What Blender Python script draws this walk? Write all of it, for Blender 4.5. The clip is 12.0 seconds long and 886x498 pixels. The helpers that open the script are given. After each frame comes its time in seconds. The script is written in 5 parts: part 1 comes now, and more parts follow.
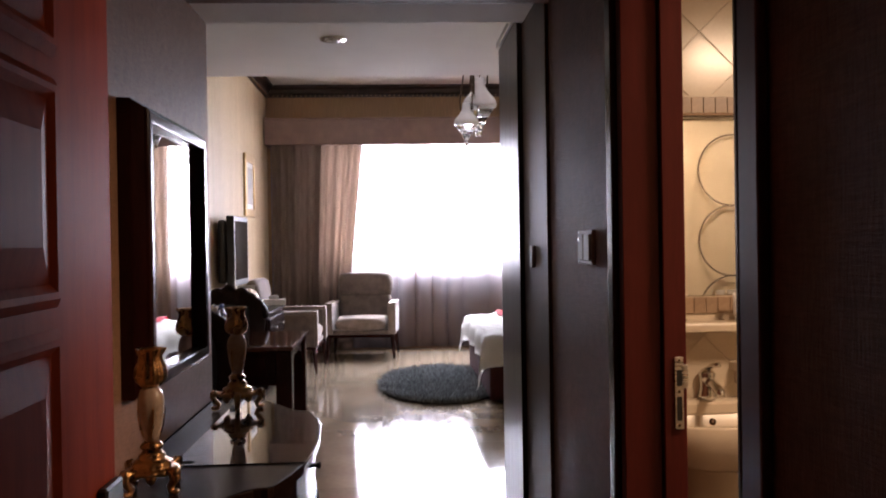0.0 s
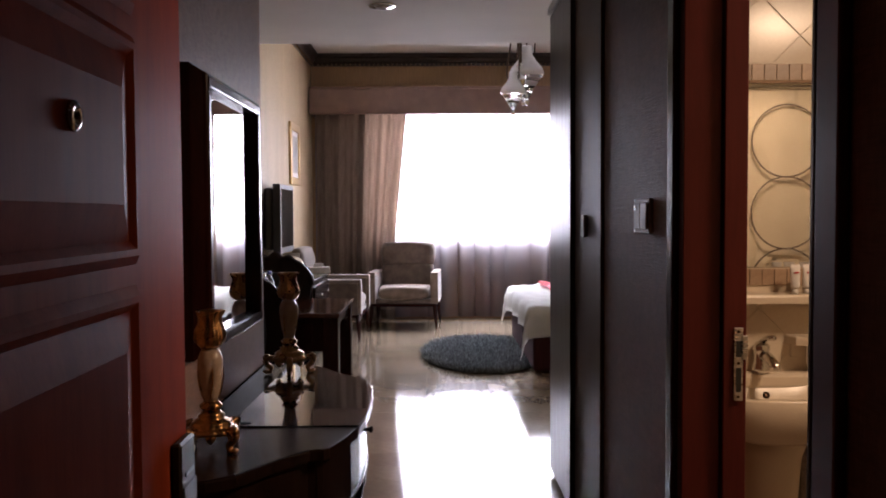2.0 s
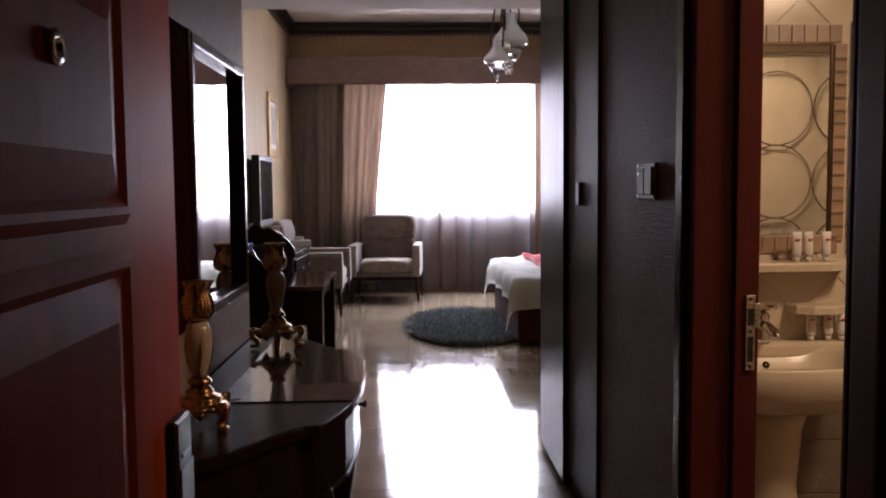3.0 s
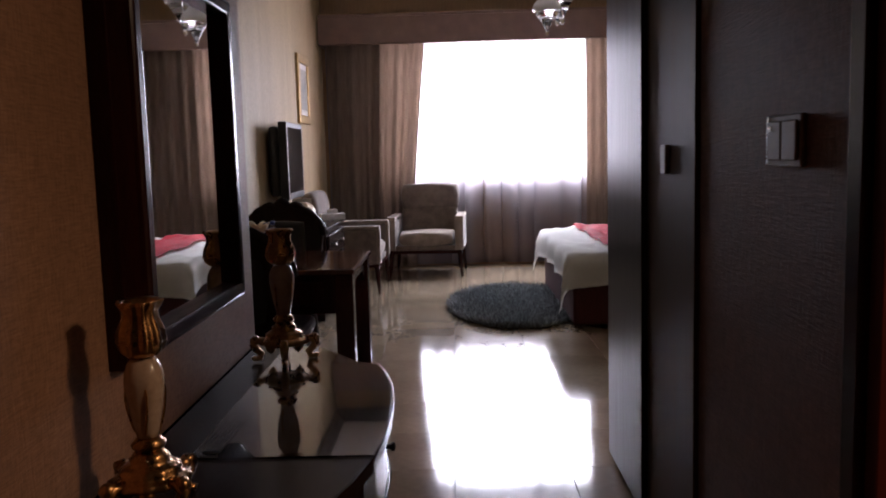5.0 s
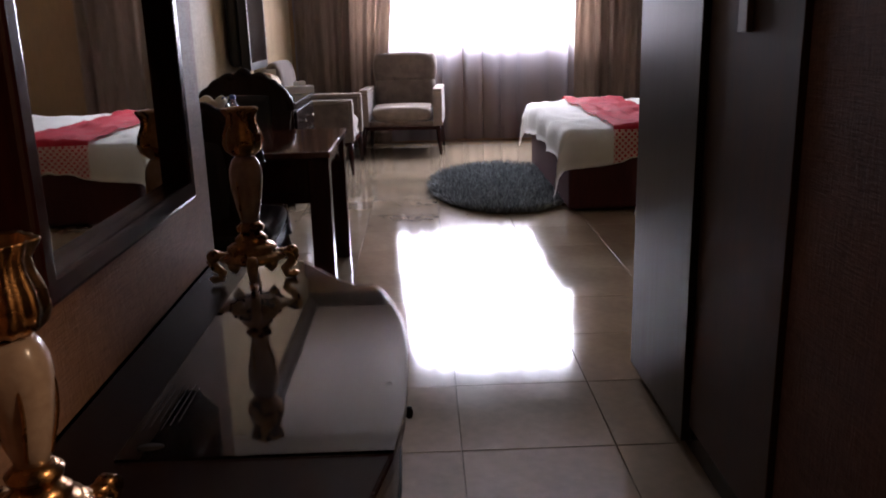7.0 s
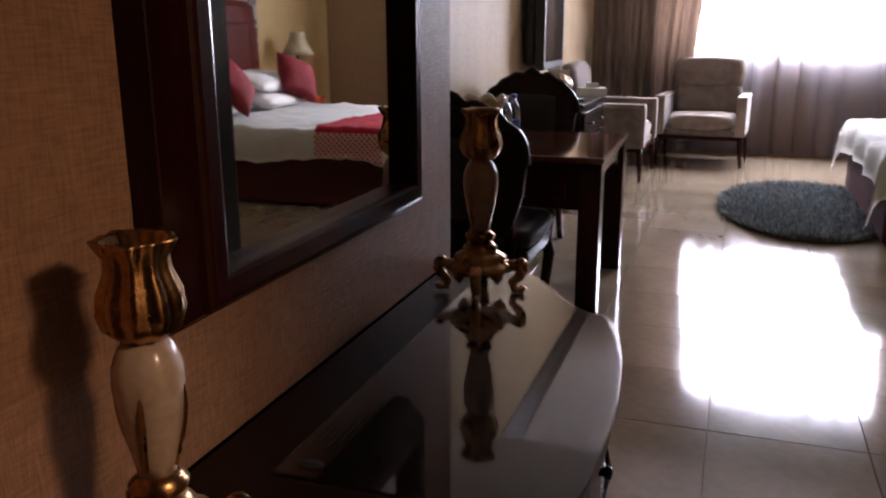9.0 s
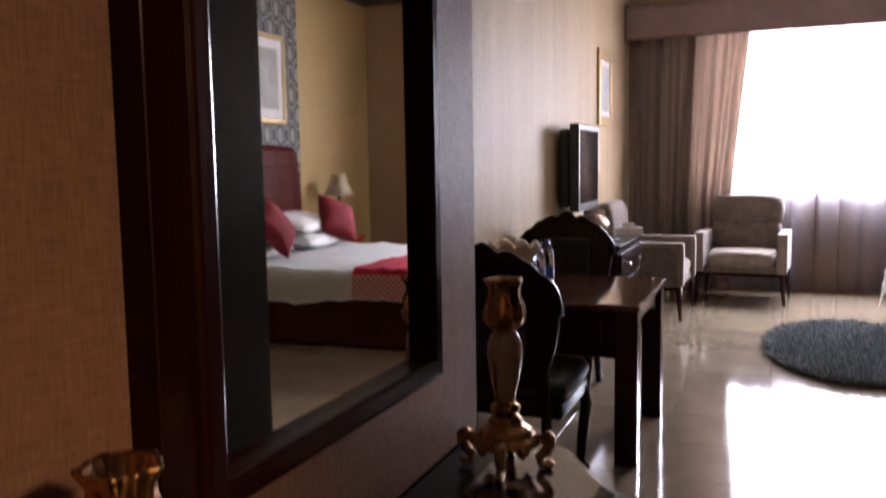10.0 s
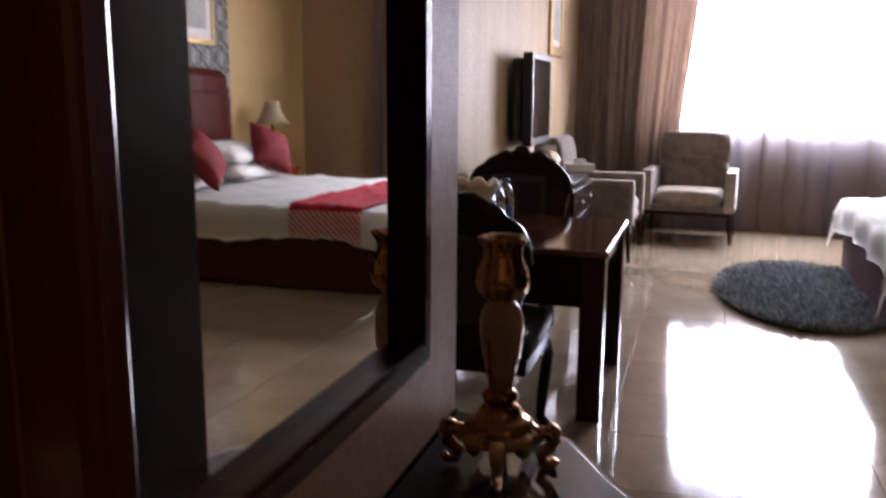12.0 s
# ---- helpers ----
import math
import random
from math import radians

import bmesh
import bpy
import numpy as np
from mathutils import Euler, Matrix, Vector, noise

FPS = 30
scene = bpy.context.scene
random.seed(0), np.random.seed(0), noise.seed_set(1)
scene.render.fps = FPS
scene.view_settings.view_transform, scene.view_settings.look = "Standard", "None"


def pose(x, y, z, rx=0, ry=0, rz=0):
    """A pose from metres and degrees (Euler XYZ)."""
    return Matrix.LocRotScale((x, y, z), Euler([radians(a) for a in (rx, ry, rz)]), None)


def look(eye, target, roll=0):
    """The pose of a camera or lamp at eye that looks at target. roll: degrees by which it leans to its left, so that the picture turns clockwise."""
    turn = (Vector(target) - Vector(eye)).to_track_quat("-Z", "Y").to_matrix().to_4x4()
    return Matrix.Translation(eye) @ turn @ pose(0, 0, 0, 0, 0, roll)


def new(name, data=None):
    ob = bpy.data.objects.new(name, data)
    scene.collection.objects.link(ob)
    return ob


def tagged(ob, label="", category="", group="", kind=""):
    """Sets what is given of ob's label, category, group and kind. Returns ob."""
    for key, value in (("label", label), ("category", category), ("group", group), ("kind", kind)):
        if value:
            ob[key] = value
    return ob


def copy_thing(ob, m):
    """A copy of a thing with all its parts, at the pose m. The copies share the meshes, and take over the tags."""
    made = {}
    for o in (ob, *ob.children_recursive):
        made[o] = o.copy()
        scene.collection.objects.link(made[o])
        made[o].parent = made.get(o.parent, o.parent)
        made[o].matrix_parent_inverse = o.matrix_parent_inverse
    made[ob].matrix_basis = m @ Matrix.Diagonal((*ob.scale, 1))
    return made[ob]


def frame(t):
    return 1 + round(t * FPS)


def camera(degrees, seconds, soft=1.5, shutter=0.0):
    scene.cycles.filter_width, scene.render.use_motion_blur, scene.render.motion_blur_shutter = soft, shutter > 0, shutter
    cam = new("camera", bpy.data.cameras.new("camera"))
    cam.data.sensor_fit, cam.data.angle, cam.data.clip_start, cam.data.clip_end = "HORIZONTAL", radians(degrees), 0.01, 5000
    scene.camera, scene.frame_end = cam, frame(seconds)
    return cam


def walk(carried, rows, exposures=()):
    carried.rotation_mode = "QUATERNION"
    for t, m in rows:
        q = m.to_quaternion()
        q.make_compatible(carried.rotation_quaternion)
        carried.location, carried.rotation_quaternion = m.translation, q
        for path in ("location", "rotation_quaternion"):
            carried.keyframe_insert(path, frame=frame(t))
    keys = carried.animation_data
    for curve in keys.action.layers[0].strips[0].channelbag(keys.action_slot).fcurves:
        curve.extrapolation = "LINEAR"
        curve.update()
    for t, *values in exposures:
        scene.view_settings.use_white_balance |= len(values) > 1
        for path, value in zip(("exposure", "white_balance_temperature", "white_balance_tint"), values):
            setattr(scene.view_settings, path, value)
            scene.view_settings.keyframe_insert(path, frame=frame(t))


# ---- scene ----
cam = camera(55.9, 12.0, soft=1.8, shutter=0.5)
PATH = [
    (0, (0.205, 0.504, 1.361), (0.317, 2.501, 1.347), -0.9),
    (0.5, (0.19, 0.501, 1.355), (0.267, 2.498, 1.282), -0.7),
    (1, (0.182, 0.491, 1.355), (0.23, 2.489, 1.27), -0.6),
    (1.5, (0.179, 0.506, 1.345), (0.208, 2.505, 1.277), -0.0),
    (2, (0.161, 0.514, 1.349), (0.178, 2.512, 1.267), -0.3),
    (2.5, (0.113, 0.529, 1.344), (0.136, 2.527, 1.257), -0.4),
    (3, (0.105, 0.616, 1.325), (0.177, 2.609, 1.181), -0.5),
    (3.5, (0.137, 0.788, 1.331), (0.183, 2.78, 1.157), 1.0),
    (5.5, (0.106, 1.455, 1.332), (0.057, 3.434, 1.047), -2.1),
    (6, (0.132, 1.622, 1.307), (0.038, 3.58, 0.909), -0.3),
    (6.5, (0.057, 1.751, 1.299), (0.014, 3.686, 0.797), 0.3),
    (7, (-0.009, 1.87, 1.294), (0.028, 3.801, 0.773), -1.6),
    (7.5, (0.024, 1.939, 1.282), (-0.09, 3.852, 0.71), -1.4),
    (9.5, (0.094, 2.079, 1.293), (-0.624, 3.899, 0.877), -0.5),
    (10, (0.105, 2.104, 1.361), (-0.64, 3.949, 1.159), -0.9),
    (10.5, (0.087, 2.119, 1.378), (-0.737, 3.939, 1.292), 0.6),
    (11, (0.027, 2.218, 1.402), (-0.735, 4.067, 1.431), 0.8),
    (11.5, (-0.074, 2.379, 1.38), (-0.784, 4.242, 1.218), -1.3),
    (12, (-0.104, 2.405, 1.353), (-0.688, 4.283, 0.988), 0.4),
]
walk(cam, [(t, look(eye, target, roll)) for t, eye, target, roll in PATH],
     exposures=[(t, e, 6300, 17) for t, e in ((0, 0.45), (0.5, 0.20), (1, -0.05), (2, 0.07), (2.5, -0.15), (3.5, -0.18), (5.3, -0.48), (6.1, -0.50), (6.5, -0.38), (7.0, -0.15), (7.5, -0.32), (9.3, 0.38), (10.3, 0.42), (11, 0.30), (11.6, 0.38), (12, 0.40))])

# ---- world and light ----
world = bpy.data.worlds.new("sky")
scene.world = world
world.use_nodes = True
wn = world.node_tree.nodes
sky = wn.new("ShaderNodeTexSky")
sky.sky_type, sky.sun_disc, sky.sun_elevation, sky.sun_rotation = "NISHITA", False, radians(48), radians(20)
world.node_tree.links.new(sky.outputs[0], wn["Background"].inputs[0])
wn["Background"].inputs[1].default_value = 0.10


def area_lamp(name, m, w, h, power, colour, spread=180):
    data = bpy.data.lights.new(name, "AREA")
    data.shape, data.size, data.size_y, data.energy, data.color = "RECTANGLE", w, h, power, colour
    data.spread = radians(spread)
    ob = new(name, data)
    ob.matrix_world = m
    return tagged(ob, kind="structure")


# daylight standing in the window opening, and the warm bathroom ceiling lamp
for k in range(4):
    area_lamp("window_daylight", pose(0.63, 11.56, 1.295 + 0.445 * k, -55, 0, 0), 2.5, 0.545, 150, (0.92, 0.95, 1.04))
area_lamp("high_sky", look((0.9, 13.6, 4.0), (1.3, 8.6, 0.3)), 2.6, 1.6, 260, (0.92, 0.95, 1.04), spread=75)
area_lamp("bathroom_lamp", pose(1.95, 2.20, 2.33, 0, 0, 0), 0.34, 0.34, 28, (1.0, 0.68, 0.42))


# ---- materials ----
def mat(name, base, second=None, rough=0.5, metal=0.0, scale=8.0, stretch=(1, 1, 1), bump=0.1, fine=120.0, coat=0.0,
        contrast=(0.35, 0.68), rough_var=0.08, spec=0.5, alpha=1.0, sheen=0.0, bump_dist=0.003, random_value=0.0):
    m = bpy.data.materials.new(name)
    m.use_nodes = True
    nt = m.node_tree
    n, l = nt.nodes, nt.links
    b = n["Principled BSDF"]
    second = second or tuple(c * 0.8 for c in base)
    tc = n.new("ShaderNodeTexCoord")
    mp = n.new("ShaderNodeMapping")
    mp.inputs["Scale"].default_value = stretch
    l.new(tc.outputs["Object"], mp.inputs[0])
    big = n.new("ShaderNodeTexNoise")
    big.inputs["Scale"].default_value, big.inputs["Detail"].default_value = scale, 5
    l.new(mp.outputs[0], big.inputs[0])
    small = n.new("ShaderNodeTexNoise")
    small.inputs["Scale"].default_value, small.inputs["Detail"].default_value = fine, 3
    l.new(mp.outputs[0], small.inputs[0])
    ramp = n.new("ShaderNodeValToRGB")
    ramp.color_ramp.elements[0].position, ramp.color_ramp.elements[1].position = contrast
    ramp.color_ramp.elements[0].color, ramp.color_ramp.elements[1].color = (*second, 1), (*base, 1)
    mix = n.new("ShaderNodeMath")
    mix.operation = "MULTIPLY_ADD"
    mix.inputs[1].default_value = 0.35
    l.new(small.outputs[0], mix.inputs[0])
    sc = n.new("ShaderNodeMath")
    sc.operation = "MULTIPLY"
    sc.inputs[1].default_value = 0.65
    l.new(big.outputs[0], sc.inputs[0])
    l.new(sc.outputs[0], mix.inputs[2])
    l.new(mix.outputs[0], ramp.inputs[0])
    colour = ramp.outputs[0]
    if random_value:
        info = n.new("ShaderNodeObjectInfo")
        hsv = n.new("ShaderNodeHueSaturation")
        mr = n.new("ShaderNodeMapRange")
        mr.inputs["To Min"].default_value, mr.inputs["To Max"].default_value = 1 - random_value, 1 + random_value
        l.new(info.outputs["Random"], mr.inputs[0])
        l.new(mr.outputs[0], hsv.inputs["Value"])
        l.new(colour, hsv.inputs["Color"])
        colour = hsv.outputs[0]
    l.new(colour, b.inputs["Base Color"])
    rr = n.new("ShaderNodeMapRange")
    rr.inputs["To Min"].default_value, rr.inputs["To Max"].default_value = max(0.02, rough - rough_var), min(1, rough + rough_var)
    l.new(big.outputs[0], rr.inputs[0])
    l.new(rr.outputs[0], b.inputs["Roughness"])
    b.inputs["Metallic"].default_value = metal
    b.inputs["Specular IOR Level"].default_value = spec
    b.inputs["Coat Weight"].default_value = coat
    b.inputs["Coat Roughness"].default_value = 0.08
    b.inputs["Sheen Weight"].default_value = sheen
    b.inputs["Alpha"].default_value = alpha
    if bump:
        bp = n.new("ShaderNodeBump")
        bp.inputs["Strength"].default_value, bp.inputs["Distance"].default_value = bump, bump_dist
        l.new(mix.outputs[0], bp.inputs["Height"])
        l.new(bp.outputs[0], b.inputs["Normal"])
    return m


def woven(name, base, second, rough=0.55, spec=0.35, depth=0.6, thread=150.0, stretch=(1, 1, 1)):
    """Coarse woven wallpaper: upright and level threads of uneven width, with darker flecks, and slow stains that
    stretch can draw into bands.
    """
    m = mat(name, base, second, rough=rough, spec=spec, scale=3.0, stretch=stretch, fine=40, bump=0.0, contrast=(0.30, 0.72))
    n, l = m.node_tree.nodes, m.node_tree.links
    b = n["Principled BSDF"]
    tc = n.new("ShaderNodeTexCoord")
    made = []
    for stretch in ((1, 1, 0.14), (0.11, 0.11, 1.2)):
        mp = n.new("ShaderNodeMapping")
        mp.inputs["Scale"].default_value = stretch
        l.new(tc.outputs["Object"], mp.inputs[0])
        t = n.new("ShaderNodeTexNoise")
        t.inputs["Scale"].default_value, t.inputs["Detail"].default_value, t.inputs["Roughness"].default_value = thread, 3, 0.6
        l.new(mp.outputs[0], t.inputs[0])
        made.append(t)
    add = n.new("ShaderNodeMath")
    add.operation = "ADD"
    l.new(made[0].outputs[0], add.inputs[0])
    l.new(made[1].outputs[0], add.inputs[1])
    ramp = n.new("ShaderNodeMapRange")
    ramp.inputs["From Min"].default_value, ramp.inputs["From Max"].default_value = 0.75, 1.25
    ramp.inputs["To Min"].default_value, ramp.inputs["To Max"].default_value = 0.72, 1.14
    l.new(add.outputs[0], ramp.inputs[0])
    hsv = n.new("ShaderNodeHueSaturation")
    l.new(ramp.outputs[0], hsv.inputs["Value"])
    l.new(b.inputs["Base Color"].links[0].from_socket, hsv.inputs["Color"])
    l.new(hsv.outputs[0], b.inputs["Base Color"])
    bp = n.new("ShaderNodeBump")
    bp.inputs["Strength"].default_value, bp.inputs["Distance"].default_value = depth, 0.002
    l.new(add.outputs[0], bp.inputs["Height"])
    l.new(bp.outputs[0], b.inputs["Normal"])
    return m


def glassy(name, tint=(1, 1, 1), rough=0.02):
    m = bpy.data.materials.new(name)
    m.use_nodes = True
    b = m.node_tree.nodes["Principled BSDF"]
    b.inputs["Base Color"].default_value = (*tint, 1)
    b.inputs["Transmission Weight"].default_value = 1.0
    b.inputs["Roughness"].default_value = rough
    b.inputs["IOR"].default_value = 1.45
    return m


def glowing(name, colour, strength):
    m = bpy.data.materials.new(name)
    m.use_nodes = True
    b = m.node_tree.nodes["Principled BSDF"]
    b.inputs["Base Color"].default_value = (*colour, 1)
    b.inputs["Emission Color"].default_value = (*colour, 1)
    b.inputs["Emission Strength"].default_value = strength
    return m


def sheer(name, colour, through_share):
    """Thin woven cloth: part of the light passes, part is scattered through."""
    m = bpy.data.materials.new(name)
    m.use_nodes = True
    n, l = m.node_tree.nodes, m.node_tree.links
    n.remove(n["Principled BSDF"])
    tr, tl, df = n.new("ShaderNodeBsdfTransparent"), n.new("ShaderNodeBsdfTranslucent"), n.new("ShaderNodeBsdfDiffuse")
    tl.inputs[0].default_value = df.inputs[0].default_value = (*colour, 1)
    a, b = n.new("ShaderNodeMixShader"), n.new("ShaderNodeMixShader")
    a.inputs[0].default_value, b.inputs[0].default_value = 0.18, through_share
    l.new(tl.outputs[0], a.inputs[1])
    l.new(df.outputs[0], a.inputs[2])
    l.new(a.outputs[0], b.inputs[1])
    l.new(tr.outputs[0], b.inputs[2])
    l.new(b.outputs[0], n["Material Output"].inputs[0])
    return m


# long stretch puts the beige paper's upright bands of sheen into its colour
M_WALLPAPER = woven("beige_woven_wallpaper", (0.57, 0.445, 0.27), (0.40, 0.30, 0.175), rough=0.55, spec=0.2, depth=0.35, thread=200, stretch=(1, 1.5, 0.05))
M_WALLPAPER_BROWN = woven("brown_woven_wallpaper", (0.43, 0.238, 0.145), (0.30, 0.162, 0.097), rough=0.5, spec=0.13, depth=0.55, thread=200, stretch=(1, 1, 0.5))
# same corridor paper as the brown, with shade put into its colour
M_WALLPAPER_SHADED = woven("shaded_woven_wallpaper", (0.20, 0.088, 0.054), (0.115, 0.050, 0.031), rough=0.6, spec=0.12, depth=0.9, thread=170)
M_WALL_YELLOW = mat("ochre_wallpaper", (0.50, 0.365, 0.15), (0.42, 0.295, 0.115), rough=0.6, scale=5, stretch=(10, 10, 1.2), bump=0.3, fine=60)
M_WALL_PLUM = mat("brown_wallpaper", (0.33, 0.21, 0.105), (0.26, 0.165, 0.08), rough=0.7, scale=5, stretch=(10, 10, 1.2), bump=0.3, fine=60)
M_CEIL = mat("ceiling_paint", (0.78, 0.76, 0.73), (0.70, 0.68, 0.65), rough=0.8, scale=2, bump=0.05)
M_TILE = mat("polished_cream_tile", (0.32, 0.25, 0.175), (0.24, 0.185, 0.13), rough=0.09, scale=3, bump=0.03, fine=25, rough_var=0.04, coat=0.3, random_value=0.06)
M_GROUT = mat("grout", (0.30, 0.25, 0.19), rough=0.9, scale=30)
M_DARKWOOD = mat("dark_mahogany", (0.034, 0.006, 0.0045), (0.018, 0.0035, 0.003), rough=0.22, scale=3, stretch=(6, 6, 1), bump=0.0, fine=30, coat=0.0, spec=0.22, rough_var=0.03)
M_DOORWOOD = mat("entry_door_mahogany", (0.32, 0.054, 0.022), (0.21, 0.033, 0.013), rough=0.5, scale=3, stretch=(12, 12, 0.7), bump=0.04, fine=30, spec=0.02)
M_FRAMEWOOD = mat("red_door_frame_wood", (0.112, 0.017, 0.0135), (0.075, 0.011, 0.009), rough=0.42, scale=3, stretch=(12, 12, 0.7), bump=0.05, fine=30, spec=0.2)
M_BLACKWOOD = mat("near_black_lacquer", (0.020, 0.009, 0.007), (0.011, 0.005, 0.004), rough=0.26, scale=3, stretch=(6, 6, 1), bump=0.0, fine=30, coat=0.02, spec=0.12, rough_var=0.03)
M_LAMINATE = mat("glossy_charcoal_laminate", (0.036, 0.025, 0.020), (0.022, 0.015, 0.012), rough=0.32, scale=3, stretch=(12, 12, 0.8), bump=0.06, fine=40, spec=0.12)
M_TABLETOP = mat("polished_table_mahogany", (0.095, 0.028, 0.016), (0.050, 0.015, 0.009), rough=0.09, scale=3, stretch=(14, 1, 14), bump=0.03, fine=30, coat=0.4)
M_GOLD = mat("aged_gold_leaf", (0.66, 0.38, 0.16), (0.28, 0.14, 0.06), rough=0.28, metal=1.0, scale=25, bump=0.25, fine=160)
M_CREAM = mat("cracked_cream_enamel", (0.60, 0.46, 0.36), (0.42, 0.30, 0.22), rough=0.25, scale=14, bump=0.1, fine=90, coat=0.4)
M_STEEL = mat("brushed_steel", (0.62, 0.60, 0.57), (0.45, 0.43, 0.41), rough=0.28, metal=1.0, scale=10, stretch=(1, 1, 20), bump=0.05)
M_CHROME = mat("chrome", (0.75, 0.74, 0.72), rough=0.10, metal=1.0, scale=10, bump=0.0, rough_var=0.03)
M_LOCK = mat("dark_bronze_lacquer", (0.040, 0.026, 0.018), rough=0.4, scale=20, bump=0.05, spec=0.2)
M_DISH = mat("cream_glazed_earthenware", (0.72, 0.62, 0.46), (0.62, 0.52, 0.37), rough=0.3, scale=14, bump=0.1, fine=90)
M_BRONZE = mat("bronze_fitting", (0.085, 0.055, 0.035), rough=0.35, metal=0.9, scale=20, bump=0.1)
M_UPHOL = mat("beige_damask_upholstery", (0.28, 0.22, 0.175), (0.17, 0.13, 0.102), rough=0.85, scale=11, bump=0.35, fine=180, sheen=0.3)
M_UPHOL_DARK = mat("taupe_patterned_upholstery", (0.19, 0.147, 0.118), (0.095, 0.072, 0.058), rough=0.85, scale=12, bump=0.35, fine=180, sheen=0.3)
M_LEATHER = mat("black_leather", (0.014, 0.012, 0.012), spec=0.3, rough=0.36, scale=40, bump=0.3, fine=220)
M_DRAPE = mat("taupe_drape", (0.29, 0.224, 0.178), (0.21, 0.16, 0.127), rough=0.8, scale=6, stretch=(8, 8, 1), bump=0.3, fine=120, sheen=0.1)
M_PELMET = mat("taupe_pelmet_cloth", (0.25, 0.165, 0.13), (0.19, 0.125, 0.10), rough=0.8, scale=8, bump=0.3, fine=150)
M_SHEER = sheer("voile_sheer", (0.43, 0.395, 0.43), 0.44)
M_RUG = mat("charcoal_shag", (0.31, 0.335, 0.35), (0.15, 0.165, 0.175), rough=0.95, scale=25, bump=0.4, fine=200)
nodes_, links_ = M_RUG.node_tree.nodes, M_RUG.node_tree.links
geo_, hsv_, rng_ = nodes_.new("ShaderNodeNewGeometry"), nodes_.new("ShaderNodeHueSaturation"), nodes_.new("ShaderNodeMapRange")
rng_.inputs["To Min"].default_value, rng_.inputs["To Max"].default_value = 0.45, 1.55
links_.new(geo_.outputs["Random Per Island"], rng_.inputs[0])
links_.new(rng_.outputs[0], hsv_.inputs["Value"])
links_.new(nodes_["Principled BSDF"].inputs["Base Color"].links[0].from_socket, hsv_.inputs["Color"])
links_.new(hsv_.outputs[0], nodes_["Principled BSDF"].inputs["Base Color"])
M_LINEN = mat("white_cotton_linen", (0.84, 0.83, 0.80), (0.78, 0.77, 0.74), rough=0.85, scale=10, bump=0.25, fine=200)
M_RED = mat("crimson_satin", (0.52, 0.016, 0.040), (0.40, 0.012, 0.030), rough=0.7, scale=10, bump=0.2, fine=160, spec=0.25)
M_CUSHION = mat("dark_crimson_velvet", (0.23, 0.026, 0.030), (0.16, 0.016, 0.020), rough=0.8, scale=10, bump=0.2, fine=160, spec=0.2)
M_WARDROBE = mat("dark_brown_laminate", (0.085, 0.042, 0.027), (0.052, 0.026, 0.017), rough=0.5, scale=3, stretch=(10, 10, 0.8), bump=0.10, fine=40, spec=0.14)
M_MAROON = mat("maroon_valance", (0.060, 0.011, 0.014), (0.036, 0.007, 0.009), rough=0.7, spec=0.2, scale=8, stretch=(10, 10, 1), bump=0.2)
M_SCREEN = mat("black_screen", (0.008, 0.009, 0.010), rough=0.10, scale=5, bump=0.0, rough_var=0.02)
M_BLACKPLASTIC = mat("black_plastic", (0.018, 0.018, 0.019), rough=0.35, scale=20, bump=0.05)
M_WHITEPLASTIC = mat("white_plastic", (0.62, 0.60, 0.56), rough=0.35, scale=20, bump=0.02)
M_BROWNPLASTIC = mat("brown_metallic_plastic", (0.19, 0.125, 0.088), (0.14, 0.092, 0.065), rough=0.45, metal=0.1, spec=0.2, scale=20, bump=0.03)
M_PAPER = mat("white_paper", (0.75, 0.73, 0.70), rough=0.8, scale=20, bump=0.05)
M_PORCELAIN = mat("ivory_porcelain", (0.58, 0.50, 0.39), (0.54, 0.46, 0.35), rough=0.24, scale=4, bump=0.0, coat=0.0, spec=0.35)
M_BATHTILE = mat("cream_wall_tile", (0.62, 0.54, 0.42), (0.55, 0.47, 0.36), rough=0.2, scale=3, bump=0.03, random_value=0.05)
M_MOSAIC = mat("brown_mosaic", (0.38, 0.27, 0.18), (0.28, 0.19, 0.125), rough=0.3, scale=20, bump=0.05, random_value=0.18)
M_SHOWER = mat("cream_shower_curtain", (0.80, 0.72, 0.57), (0.74, 0.66, 0.51), rough=0.6, scale=6, bump=0.05)
M_RING = mat("brown_print", (0.10, 0.07, 0.05), rough=0.6, scale=20, bump=0.0)
M_FAINTPRINT = mat("faint_pale_print", (0.030, 0.026, 0.023), rough=0.7, scale=20, bump=0.0, spec=0.02)
M_MIRROR = mat("silvered_mirror", (0.86, 0.87, 0.86), (0.85, 0.86, 0.85), rough=0.015, metal=1.0, scale=3, bump=0.0, rough_var=0.005)
M_GLASS = glassy("clear_glass")
M_BOTTLE = glassy("pale_blue_bottle_plastic", (0.75, 0.85, 0.97), 0.05)
M_OPAL = mat("opal_glass", (0.80, 0.80, 0.78), rough=0.15, scale=5, bump=0.0, coat=0.3)
M_BLUELABEL = mat("blue_label", (0.05, 0.09, 0.32), rough=0.4, scale=20, bump=0.0)
M_SHADE = mat("cream_lampshade", (0.44, 0.37, 0.23), (0.35, 0.29, 0.18), rough=0.8, scale=20, bump=0.2)
M_ART = mat("faded_print", (0.50, 0.47, 0.41), (0.28, 0.29, 0.28), rough=0.7, scale=4, bump=0.0, fine=20)
M_GILT = mat("gilt_frame", (0.60, 0.43, 0.21), (0.42, 0.28, 0.12), rough=0.35, metal=0.8, scale=20, bump=0.2)
